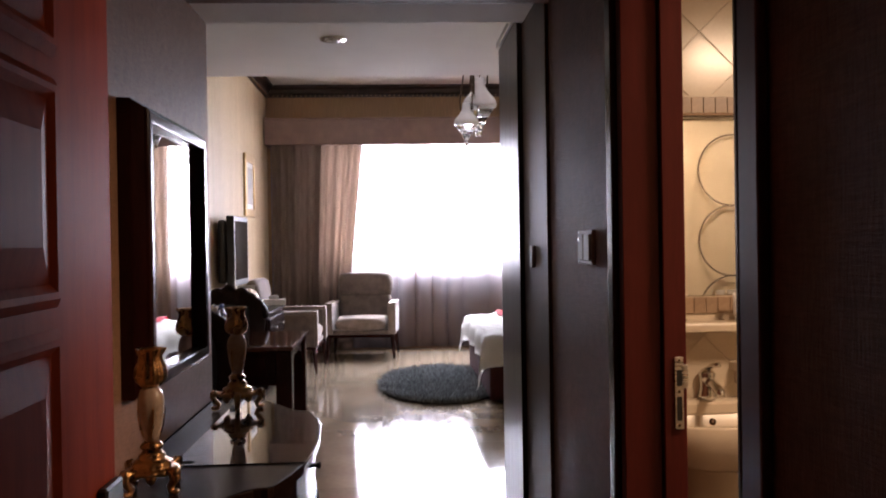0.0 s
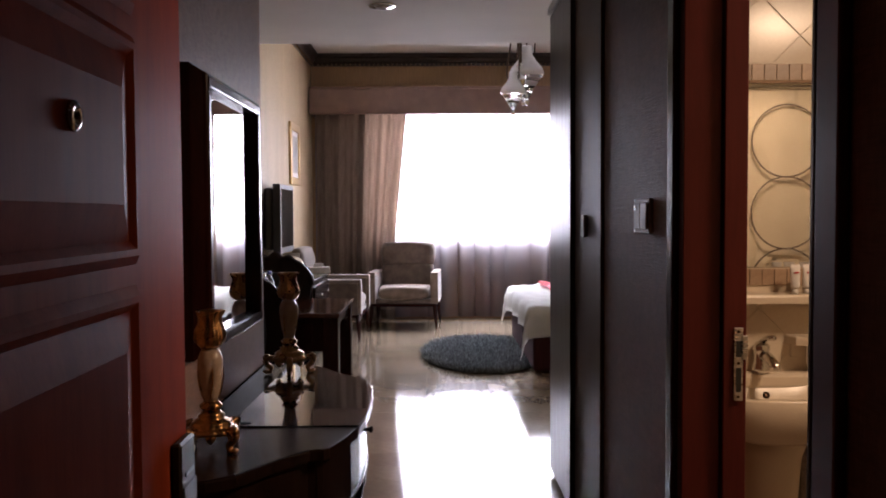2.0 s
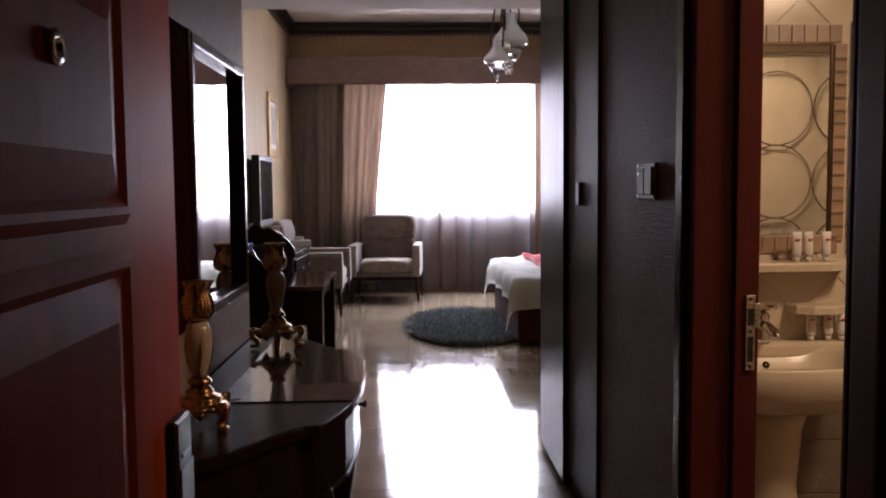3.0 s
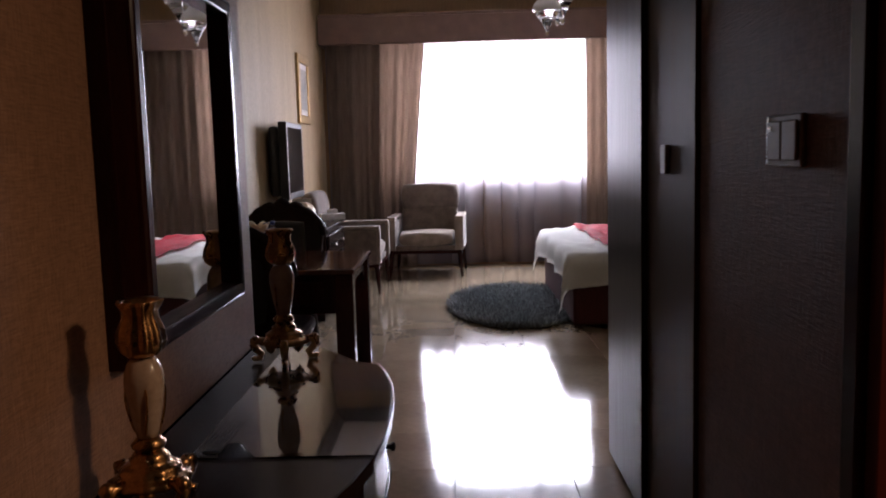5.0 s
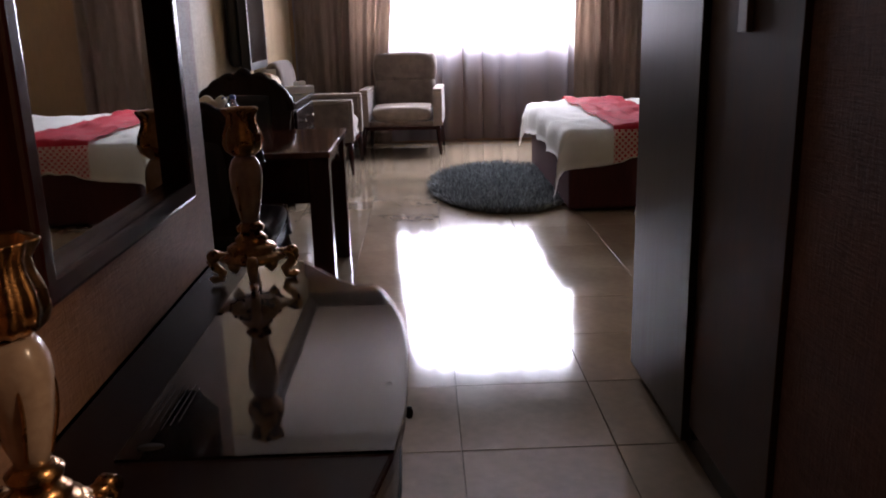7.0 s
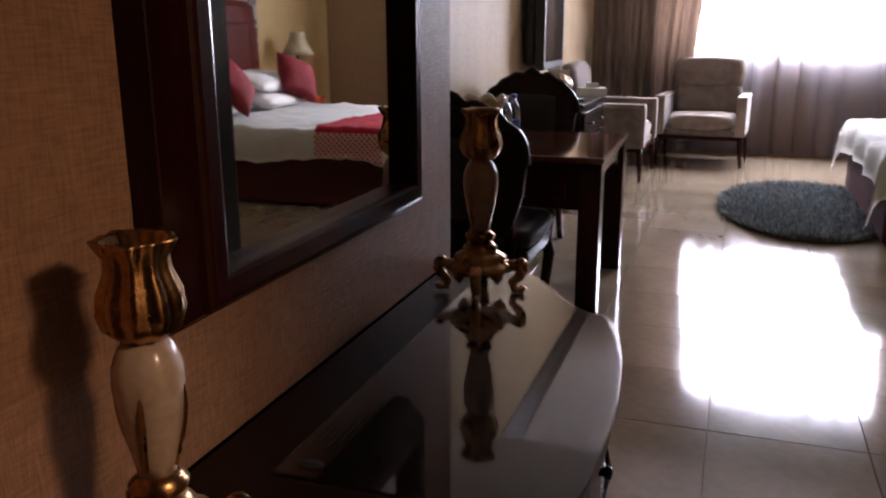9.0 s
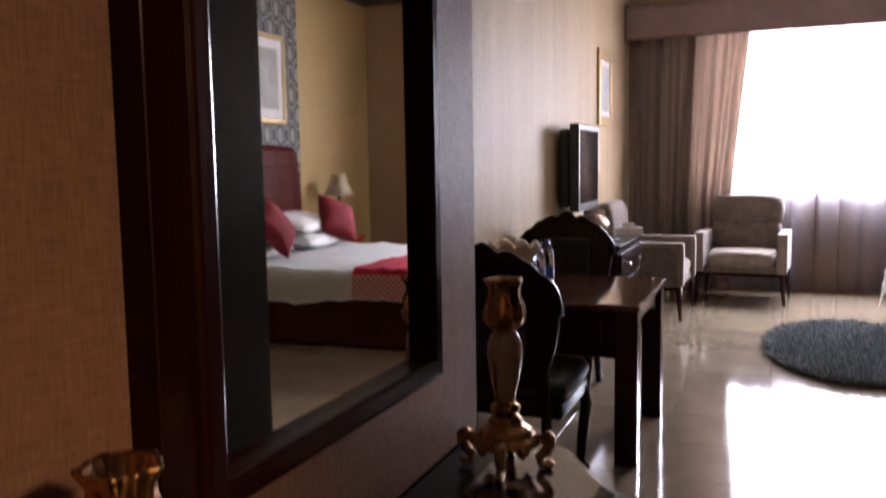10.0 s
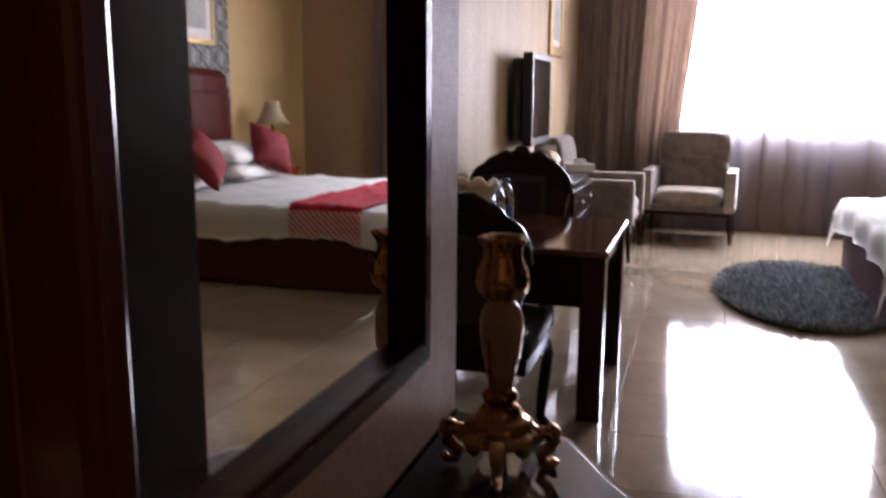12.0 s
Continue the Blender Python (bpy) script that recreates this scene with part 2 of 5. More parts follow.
M_BEAD = mat("dull_gilt_bead", (0.22, 0.15, 0.08), (0.12, 0.08, 0.04), rough=0.35, metal=0.7, scale=20, bump=0.1)
M_HEADBOARD = mat("headboard_mahogany", (0.095, 0.015, 0.010), (0.055, 0.009, 0.006), rough=0.35, scale=3, stretch=(1, 12, 0.7), bump=0.04, fine=30, spec=0.08)
M_WRAP = mat("bronze_wrapping_foil", (0.46, 0.34, 0.19), (0.24, 0.17, 0.10), rough=0.42, metal=0.4, scale=30, bump=0.6, fine=60)
M_LAMP_ON = glowing("lit_diffuser", (1.0, 0.78, 0.50), 9.0)
M_TRIM = mat("dark_crown_moulding", (0.045, 0.026, 0.020), (0.025, 0.015, 0.012), rough=0.35, scale=6, bump=0.2)
M_STONE = mat("brown_threshold_stone", (0.20, 0.15, 0.11), (0.12, 0.09, 0.07), rough=0.25, scale=12, bump=0.1)


# ---- building helpers ----
def box(bm, lo, hi, bevel=0.0, seg=1):
    lo, hi = Vector(lo), Vector(hi)
    made = bmesh.ops.create_cube(bm, size=1.0, matrix=Matrix.Translation((lo + hi) / 2) @ Matrix.Diagonal((*(hi - lo), 1)))["verts"]
    if bevel:
        edges = list({e for v in made for e in v.link_edges})
        bmesh.ops.bevel(bm, geom=edges, offset=min(bevel, 0.45 * min(abs(c) for c in hi - lo)), segments=seg, affect="EDGES", profile=0.5)
    return bm


def boxes(*items, bevel=0.0, seg=1):
    bm = bmesh.new()
    for lo, hi in items:
        box(bm, lo, hi, bevel, seg)
    return bm


def lathe(profile, seg=24, wave=None):
    """Turns (radius, height) pairs round z. wave(angle, k) scales the radius."""
    bm = bmesh.new()
    rings = []
    for k, (r, z) in enumerate(profile):
        ring = []
        for i in range(seg):
            a = 2 * math.pi * i / seg
            s = wave(a, k / (len(profile) - 1)) if wave else 1.0
            ring.append(bm.verts.new((r * s * math.cos(a), r * s * math.sin(a), z)))
        rings.append(ring)
    for lower, upper in zip(rings, rings[1:]):
        for i in range(seg):
            j = (i + 1) % seg
            bm.faces.new((lower[i], lower[j], upper[j], upper[i]))
    bm.faces.new(list(reversed(rings[0])))
    bm.faces.new(rings[-1])
    return smooth(bm)


def smooth(bm):
    for f in bm.faces:
        f.smooth = True
    return bm


def tube(points, radius, seg=8, taper=None):
    """A round bar along the points; radius may change along it."""
    bm = bmesh.new()
    pts = [Vector(p) for p in points]
    rings = []
    for k, p in enumerate(pts):
        way = (pts[min(k + 1, len(pts) - 1)] - pts[max(k - 1, 0)]).normalized()
        side = way.orthogonal().normalized() if k == 0 else (side - way * side.dot(way)).normalized()
        up = way.cross(side)
        r = radius * (taper(k / (len(pts) - 1)) if taper else 1.0)
        rings.append([bm.verts.new(p + (side * math.cos(2 * math.pi * i / seg) + up * math.sin(2 * math.pi * i / seg)) * r) for i in range(seg)])
    for lower, upper in zip(rings, rings[1:]):
        for i in range(seg):
            bm.faces.new((lower[i], lower[(i + 1) % seg], upper[(i + 1) % seg], upper[i]))
    bm.faces.new(list(reversed(rings[0])))
    bm.faces.new(rings[-1])
    return smooth(bm)


def slab(outline, z0, z1, bevel=0.0):
    """A plate with the given outline (x, y), from z0 to z1."""
    bm = bmesh.new()
    low = [bm.verts.new((x, y, z0)) for x, y in outline]
    high = [bm.verts.new((x, y, z1)) for x, y in outline]
    n = len(outline)
    bm.faces.new(list(reversed(low)))
    top = bm.faces.new(high)
    for i in range(n):
        bm.faces.new((low[i], low[(i + 1) % n], high[(i + 1) % n], high[i]))
    bmesh.ops.recalc_face_normals(bm, faces=bm.faces[:])
    if bevel:
        bmesh.ops.bevel(bm, geom=list(top.edges), offset=bevel, segments=2, affect="EDGES", profile=0.5)
    return bm


def moved(bm, m):
    bmesh.ops.transform(bm, matrix=m, verts=bm.verts[:])
    return bm


def merged(*bms):
    out = bmesh.new()
    for b in bms:
        me = bpy.data.meshes.new("tmp")
        b.to_mesh(me)
        b.free()
        out.from_mesh(me)
        bpy.data.meshes.remove(me)
    return out


def cushion(lo, hi, puff=0.25, n=10):
    """A padded block: a box whose faces swell and whose corners are round."""
    bm = bmesh.new()
    bmesh.ops.create_cube(bm, size=2.0)
    bmesh.ops.subdivide_edges(bm, edges=bm.edges[:], cuts=n - 1, use_grid_fill=True)
    lo, hi = Vector(lo), Vector(hi)
    half, mid = (hi - lo) / 2, (hi + lo) / 2
    for v in bm.verts:
        p = v.co.copy()
        k = 1.0 - puff * 0.5 * ((p.x * p.x * p.y * p.y + p.y * p.y * p.z * p.z + p.x * p.x * p.z * p.z) / 3)
        wob = 1 + 0.015 * noise.noise(p * 2.3 + mid * 3)
        v.co = mid + Vector((p.x * half.x, p.y * half.y, p.z * half.z)) * k * wob
    return smooth(bm)


def mesh_of(name, bm, material):
    me = bpy.data.meshes.new(name)
    bmesh.ops.recalc_face_normals(bm, faces=bm.faces[:])
    bm.to_mesh(me)
    bm.free()
    if material:
        me.materials.append(material)
    return me


def part(name, bm, material, parent, label="", at=None):
    ob = new(name, mesh_of(name, bm, material))
    ob.parent = parent
    if at is not None:
        ob.matrix_basis = at
    if label:
        ob["label"] = label
    return ob


def single(name, bm, material, label="", category="", kind="", group="", at=None):
    ob = new(name, mesh_of(name, bm, material))
    if at is not None:
        ob.matrix_basis = at
    return tagged(ob, label, category, group, kind)


def thing(name, label="", category="", group="", kind="", at=None):
    ob = new(name)
    ob.empty_display_size = 0.1
    if at is not None:
        ob.matrix_basis = at
    return tagged(ob, label, category, group, kind)


def structure(name, bm, material, label=""):
    return single(name, bm, material, label, kind="structure")


# ---- plan (metres) ----
LX, RX = -0.54, 0.785            # corridor walls
ROOM_L, ROOM_R = -1.44, 3.65     # bedroom walls
WIN_Y = 11.40                    # inner face of the window wall
DOOR_Y = 0.90                    # inner face of the entry wall
L_END, R_END = 3.895, 4.82       # ends of the corridor walls
SOFFIT_Z, SOFFIT_Y, CEIL_Z = 2.55, 6.42, 3.42


# ---- setting ----
T = 0.15
structure("wall_corridor_left", boxes(((ROOM_L - T, DOOR_Y - 0.2, 0), (LX, L_END, SOFFIT_Z))), M_WALLPAPER_BROWN, "brown woven wallpaper wall")
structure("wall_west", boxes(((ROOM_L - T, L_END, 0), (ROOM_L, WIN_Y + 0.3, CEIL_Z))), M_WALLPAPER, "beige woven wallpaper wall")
structure("wall_east", boxes(((ROOM_R, R_END, 0), (ROOM_R + T, WIN_Y + 0.3, CEIL_Z))), M_WALL_YELLOW, "ochre wallpaper wall")
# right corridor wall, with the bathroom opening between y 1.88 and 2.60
structure("wall_corridor_right_near", boxes(((RX, DOOR_Y, 0), (RX + 0.13, 1.846, SOFFIT_Z))), M_WALLPAPER_SHADED)
structure("wall_corridor_right_head", boxes(((RX, 1.846, 2.12), (RX + 0.13, 2.64, SOFFIT_Z))), M_WALLPAPER_SHADED)
structure("wall_corridor_right_far", boxes(((RX, 2.64, 0), (RX + 0.13, 3.60, SOFFIT_Z))), M_WALLPAPER_SHADED, "woven wallpaper wall with shade put into its brown colour")
structure("wall_bedroom_south", boxes(((RX + 0.02, R_END - 0.12, 0), (ROOM_R, R_END - 0.003, SOFFIT_Z))), M_WALL_YELLOW)
structure("wall_wardrobe_back", boxes(((RX + 0.60, 3.74, 0), (RX + 0.72, R_END - 0.12, SOFFIT_Z))), M_WALL_YELLOW)
# window wall with its opening
WX0, WX1, WZ0, WZ1 = -0.62, 1.88, 1.07, 2.85
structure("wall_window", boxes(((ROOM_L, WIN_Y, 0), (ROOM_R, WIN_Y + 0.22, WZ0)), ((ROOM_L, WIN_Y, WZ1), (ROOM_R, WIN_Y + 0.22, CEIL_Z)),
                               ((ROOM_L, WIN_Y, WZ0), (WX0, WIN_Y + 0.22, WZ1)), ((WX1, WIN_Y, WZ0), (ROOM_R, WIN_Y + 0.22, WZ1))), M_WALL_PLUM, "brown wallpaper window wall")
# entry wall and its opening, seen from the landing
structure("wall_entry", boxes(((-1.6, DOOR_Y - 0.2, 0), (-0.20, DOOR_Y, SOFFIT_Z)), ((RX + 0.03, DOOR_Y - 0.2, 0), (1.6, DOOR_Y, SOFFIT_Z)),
                              ((-0.20, DOOR_Y - 0.2, 2.12), (RX + 0.03, DOOR_Y, SOFFIT_Z))), M_WALLPAPER_SHADED)
structure("wall_landing", boxes(((-1.6, -1.0, 0), (1.6, -0.85, SOFFIT_Z)), ((-1.75, -1.0, 0), (-1.6, DOOR_Y, SOFFIT_Z)), ((1.6, -1.0, 0), (1.75, DOOR_Y, SOFFIT_Z))), M_WALLPAPER_SHADED)
structure("ceiling_corridor", boxes(((-1.75, -1.0, SOFFIT_Z), (RX + 0.13, 4.6, SOFFIT_Z + 0.15)), ((RX + 0.13, -1.0, SOFFIT_Z), (1.75, DOOR_Y + 0.05, SOFFIT_Z + 0.15))), M_CEIL)
structure("ceiling_soffit", boxes(((ROOM_L, 4.6, SOFFIT_Z), (ROOM_R, SOFFIT_Y, CEIL_Z)), ((ROOM_L, L_END, SOFFIT_Z + 0.004), (LX, 4.6, SOFFIT_Z + 0.2)),
                                  ((RX + 0.13, 3.74, SOFFIT_Z), (ROOM_R, 4.6, SOFFIT_Z + 0.2))), M_CEIL, "white lowered ceiling")
# unlit stretch of lowered ceiling, its shade given by the darkened paper
structure("ceiling_bulkhead", boxes(((LX, 2.75, 2.25), (RX, 3.60, SOFFIT_Z - 0.004))), M_WALLPAPER_SHADED, "dark lowered bulkhead over the corridor")
structure("ceiling_beam", boxes(((LX, 3.602, 2.255), (RX - 0.05, L_END - 0.005, SOFFIT_Z - 0.004))), M_CEIL, "white ceiling beam at the corridor end")
structure("ceiling", boxes(((ROOM_L - T, SOFFIT_Y, CEIL_Z), (ROOM_R + T, WIN_Y + 0.3, CEIL_Z + 0.15))), M_CEIL, "white bedroom ceiling")


def crown(a, b, inward):
    """A stepped crown moulding from a to b."""
    a, b, n = Vector((*a, 0)), Vector((*b, 0)), Vector((*inward, 0))
    bm = bmesh.new()
    prof = [(0, -0.15), (0.018, -0.15), (0.022, -0.12), (0.045, -0.10), (0.06, -0.055), (0.095, -0.035), (0.105, -0.012), (0.105, -0.002), (0, -0.002)]
    ends = [[bm.verts.new(p + n * d + Vector((0, 0, CEIL_Z + z))) for d, z in prof] for p in (a, b)]
    for i in range(len(prof)):
        j = (i + 1) % len(prof)
        bm.faces.new((ends[0][i], ends[0][j], ends[1][j], ends[1][i]))
    bm.faces.new(ends[0])
    bm.faces.new(list(reversed(ends[1])))
    return bm


def beads(a, b, inward):
    """A row of small beads along the foot of the moulding."""
    a, b, n = Vector((*a, 0)), Vector((*b, 0)), Vector((*inward, 0))
    bm = bmesh.new()
    length = (b - a).length
    for k in range(int(length / 0.06)):
        p = a + (b - a) * ((k + 0.5) * 0.06 / length) + n * 0.024 + Vector((0, 0, CEIL_Z - 0.135))
        bmesh.ops.create_icosphere(bm, subdivisions=1, radius=0.015, matrix=Matrix.Translation(p))
    return bm


for side, a, b, inward in (("west", (ROOM_L, SOFFIT_Y), (ROOM_L, WIN_Y), (1, 0)), ("north", (ROOM_L, WIN_Y), (ROOM_R, WIN_Y), (0, -1)),
                           ("east", (ROOM_R, WIN_Y), (ROOM_R, SOFFIT_Y), (-1, 0))):
    moulding = structure("trim_crown_" + side, crown(a, b, inward), M_TRIM, "dark beaded crown moulding")
    part("bead_strip", beads(a, b, inward), M_BEAD, moulding, "dull gilt bead row")

# skirting
structure("baseboard_corridor_right", boxes(((RX - 0.014, 2.70, 0), (RX, 3.60, 0.09)), bevel=0.004), M_DARKWOOD)
structure("baseboard_west", boxes(((ROOM_L, L_END, 0), (ROOM_L + 0.014, WIN_Y, 0.09)), bevel=0.004), M_DARKWOOD)
structure("baseboard_east", boxes(((ROOM_R - 0.014, R_END, 0), (ROOM_R, WIN_Y, 0.09)), bevel=0.004), M_DARKWOOD)
structure("baseboard_corridor_left", boxes(((LX, DOOR_Y, 0), (LX + 0.014, L_END, 0.09)), bevel=0.004), M_DARKWOOD)

# damask panel behind the bed: printed ogee motifs
panel = structure("trim_damask_panel", boxes(((ROOM_R - 0.008, 7.30, 0.1), (ROOM_R, 9.80, CEIL_Z - 0.15))), None, "charcoal and silver damask wallpaper panel")


def damask_material():
    m = mat("damask_paper", (0.050, 0.050, 0.048), (0.035, 0.035, 0.033), rough=0.6, scale=10, bump=0.1)
    n, l = m.node_tree.nodes, m.node_tree.links
    b = n["Principled BSDF"]
    tc = n.new("ShaderNodeTexCoord")
    sep = n.new("ShaderNodeSeparateXYZ")
    l.new(tc.outputs["Object"], sep.inputs[0])

    def op(kind, a, c=None):
        q = n.new("ShaderNodeMath")
        q.operation = kind
        for i, v in enumerate((a, c)):
            if v is None:
                continue
            if isinstance(v, (int, float)):
                q.inputs[i].default_value = v
            else:
                l.new(v, q.inputs[i])
        return q.outputs[0]
    u, w = op("MULTIPLY", sep.outputs["Y"], 2 * math.pi / 0.23), op("MULTIPLY", sep.outputs["Z"], 2 * math.pi / 0.42)
    s = op("ADD", op("COSINE", u), op("COSINE", w))
    ring = op("LESS_THAN", op("ABSOLUTE", op("SUBTRACT", op("ABSOLUTE", s), 0.45)), 0.20)
    core = op("GREATER_THAN", op("ABSOLUTE", s), 1.35)
    fac = op("MAXIMUM", ring, core)
    mix = n.new("ShaderNodeMixRGB")
    l.new(fac, mix.inputs[0])
    old = b.inputs["Base Color"].links[0].from_socket
    l.new(old, mix.inputs[1])
    mix.inputs[2].default_value = (0.24, 0.24, 0.21, 1)
    l.new(mix.outputs[0], b.inputs["Base Color"])
    return m


panel.data.materials.clear()
panel.data.materials.append(damask_material())

# bathroom shell
BY0, BY1, BX1 = 0.95, 3.56, 3.30
structure("wall_bathroom_far", boxes(((RX + 0.13, BY1, 0), (BX1, BY1 + 0.12, 2.45))), M_BATHTILE)
structure("wall_bathroom_near", boxes(((RX + 0.13, BY0 - 0.1, 0), (BX1, BY0, 2.45))), M_BATHTILE)
structure("wall_bathroom_side", boxes(((BX1, BY0 - 0.1, 0), (BX1 + 0.1, BY1 + 0.1, 2.45))), M_BATHTILE)
structure("trim_bathroom_dado", boxes(((RX + 0.13, BY1 - 0.01, 0), (BX1, BY1 - 0.0005, 0.70))), M_STONE, "brown lower wall tiles")
structure("ceiling_bathroom", boxes(((RX + 0.13, BY0 - 0.1, 2.45), (BX1 + 0.1, BY1 + 0.12, 2.55))), M_CEIL)
structure("floor_bathroom", boxes(((RX, BY0, -0.06), (BX1, BY1, 0.0))), M_STONE)
structure("floor", boxes(((-1.75, -1.0, -0.10), (RX, 4.0, -0.010)), ((ROOM_L, 4.0, -0.10), (ROOM_R, WIN_Y, -0.010))), M_GROUT, "cream polished tile floor")

# bathroom door frame: red jambs, stop and architraves
door_frame = thing("door_1", "red-stained wooden bathroom door frame", "door frame", kind="structure")
part("jamb", boxes(((RX - 0.004, 2.60, 0), (RX + 0.09, 2.64, 2.09)), bevel=0.002), M_FRAMEWOOD, door_frame)
part("jamb", boxes(((RX + 0.094, 2.585, 0), (RX + 0.152, 2.639, 2.09)), bevel=0.002), M_FRAMEWOOD, door_frame)
part("jamb", boxes(((RX - 0.004, 1.846, 0), (RX + 0.134, 1.881, 2.09)), bevel=0.002), M_FRAMEWOOD, door_frame)
part("jamb_edge_strip", boxes(((RX - 0.009, 1.872, 0), (RX - 0.0045, 1.884, 2.09)), bevel=0.002), M_BRONZE, door_frame, "dull metal edge strip")
part("head", boxes(((RX - 0.004, 1.882, 2.09), (RX + 0.134, 2.599, 2.12)), bevel=0.002), M_FRAMEWOOD, door_frame)
part("architrave", boxes(((RX - 0.02, 2.641, 0), (RX, 2.70, 2.18)), bevel=0.006, seg=2), M_DARKWOOD, door_frame)
part("architrave", boxes(((RX - 0.02, 1.766, 0), (RX, 1.845, 2.18)), bevel=0.006, seg=2), M_FRAMEWOOD, door_frame)
part("architrave", boxes(((RX - 0.02, 1.766, 2.181), (RX, 2.70, 2.25)), bevel=0.006, seg=2), M_DARKWOOD, door_frame)
strike = part("strike_plate", boxes(((RX + 0.120, 2.580, 0.880), (RX + 0.142, 2.5845, 1.063)), ((RX + 0.136, 2.580, 0.983), (RX + 0.154, 2.5845, 1.043)), bevel=0.001), M_STEEL, door_frame, "steel strike plate")
part("latch_hole", boxes(((RX + 0.124, 2.5785, 0.990), (RX + 0.137, 2.5797, 1.030))), M_BLACKPLASTIC, strike)
part("latch_hole", boxes(((RX + 0.124, 2.5785, 0.902), (RX + 0.137, 2.5797, 0.963))), M_BLACKPLASTIC, strike)
for z in (0.890, 0.975, 1.054):
    part("screw", moved(lathe([(0.001, 0), (0.004, 0), (0.0035, 0.001), (0.0005, 0.0012)], 10), pose(RX + 0.1305, 2.5797, z, 90, 0, 0)), M_BRONZE, strike)

# entry door frame
entry = thing("door_2", "dark wooden entry door frame", "door frame", kind="structure")
part("jamb", boxes(((-0.235, DOOR_Y - 0.2, 0), (-0.20, DOOR_Y - 0.01, 2.1)), bevel=0.003), M_DARKWOOD, entry)
part("jamb", boxes(((RX + 0.005, DOOR_Y - 0.2, 0), (RX + 0.029, DOOR_Y + 0.001, 2.1)), bevel=0.003), M_DARKWOOD, entry)
part("head", boxes(((-0.20, DOOR_Y - 0.2, 2.09), (RX + 0.005, DOOR_Y + 0.001, 2.119)), bevel=0.003), M_DARKWOOD, entry)

# window joinery
win = thing("window_1", "wide bright bedroom window", "window", kind="structure")
for lo, hi in (((WX0, WIN_Y + 0.07, WZ0), (WX1, WIN_Y + 0.11, WZ0 + 0.05)), ((WX0, WIN_Y + 0.07, WZ1 - 0.05), (WX1, WIN_Y + 0.11, WZ1)),
               ((WX0, WIN_Y + 0.07, WZ0 + 0.05), (WX0 + 0.05, WIN_Y + 0.11, WZ1 - 0.05)), ((WX1 - 0.05, WIN_Y + 0.07, WZ0 + 0.05), (WX1, WIN_Y + 0.11, WZ1 - 0.05))):
    part("window_frame", boxes((lo, hi), bevel=0.004), M_WHITEPLASTIC, win)
part("window_sill", boxes(((WX0 - 0.03, WIN_Y - 0.05, WZ0 - 0.035), (WX1 + 0.03, WIN_Y + 0.065, WZ0 - 0.003)), bevel=0.005), M_WHITEPLASTIC, win)


# ---- bedroom things ----
def pleats(x0, x1, z0, z1, y, depth, pitch, seed, nx=160, nz=14, gather=None, thick=0.004, v0=0.0, v1=1.0):
    """Hanging cloth with uneven folds that open towards the hem."""
    rnd = random.Random(seed)
    ph = [rnd.uniform(0, 6.28) for _ in range(4)]
    bm = bmesh.new()
    grid = []
    for j in range(nz + 1):
        v = v0 + (v1 - v0) * j / nz
        z = z1 + (z0 - z1) * v
        row = []
        for i in range(nx + 1):
            u = i / nx
            x = x0 + (x1 - x0) * u
            a = 2 * math.pi * (x - x0) / pitch
            off = math.sin(a + 1.5 * math.sin(a * 0.31 + ph[0]) + 0.5 * math.sin(2.5 * v + ph[3])) * (0.70 + 0.30 * math.sin(a * 0.37 + ph[1]))
            off += 0.35 * math.sin(a * 1.9 + ph[2] + v * 0.8)
            amp = depth * (0.55 + 0.45 * v)
            if gather:
                x = gather(x, z)
            row.append(bm.verts.new((x + 0.012 * math.sin(3 * v + ph[3] + a * 0.5) * v, y + amp * off, z)))
        grid.append(row)
    for j in range(nz):
        for i in range(nx):
            bm.faces.new((grid[j][i], grid[j][i + 1], grid[j + 1][i + 1], grid[j + 1][i]))
    if thick:
        bmesh.ops.solidify(bm, geom=bm.faces[:], thickness=thick)
    return smooth(bm)


def voile(x0, x1, z0, z1, y, seed, nx=900, nz=8):
    """Thin hanging cloth whose broad uneven folds lie over one another in places."""
    rnd = random.Random(seed)
    ph = [rnd.uniform(0, 6.28) for _ in range(5)]
    bm = bmesh.new()
    grid = []
    for j in range(nz + 1):
        v = j / nz
        row = []
        for i in range(nx + 1):
            d = (x1 - x0) * i / nx
            a = 2 * math.pi * d / 0.22 + 1.1 * math.sin(d * 3.1 + ph[0]) + 0.7 * math.sin(d * 7.3 + ph[1])
            lap = 0.074 + 0.042 * math.sin(d * 4.7 + ph[2])
            x = x0 + d - lap * math.sin(a) + 0.015 * v * math.sin(d * 5 + ph[3])
            off = 0.052 * math.cos(a) + 0.016 * math.sin(2.3 * a + ph[4] + 0.6 * v)
            row.append(bm.verts.new((x, y + off * (0.85 + 0.15 * v), z1 + (z0 - z1) * v)))
        grid.append(row)
    for j in range(nz):
        for i in range(nx):
            bm.faces.new((grid[j][i], grid[j][i + 1], grid[j + 1][i + 1], grid[j + 1][i]))
    return smooth(bm)


single("sheer_curtain", voile(-1.30, 2.60, 0.03, 2.86, 11.31, 3), M_SHEER,
       "pale grey sheer curtain in soft pleats before the window", "curtain")


def left_pull(x, z):
    k = (2.7 - z) / 2.7
    return x if x < -1.2 else x - 0.15 * max(0, min(1, k * 1.5)) * ((x + 1.2) / 0.9) ** 1.5


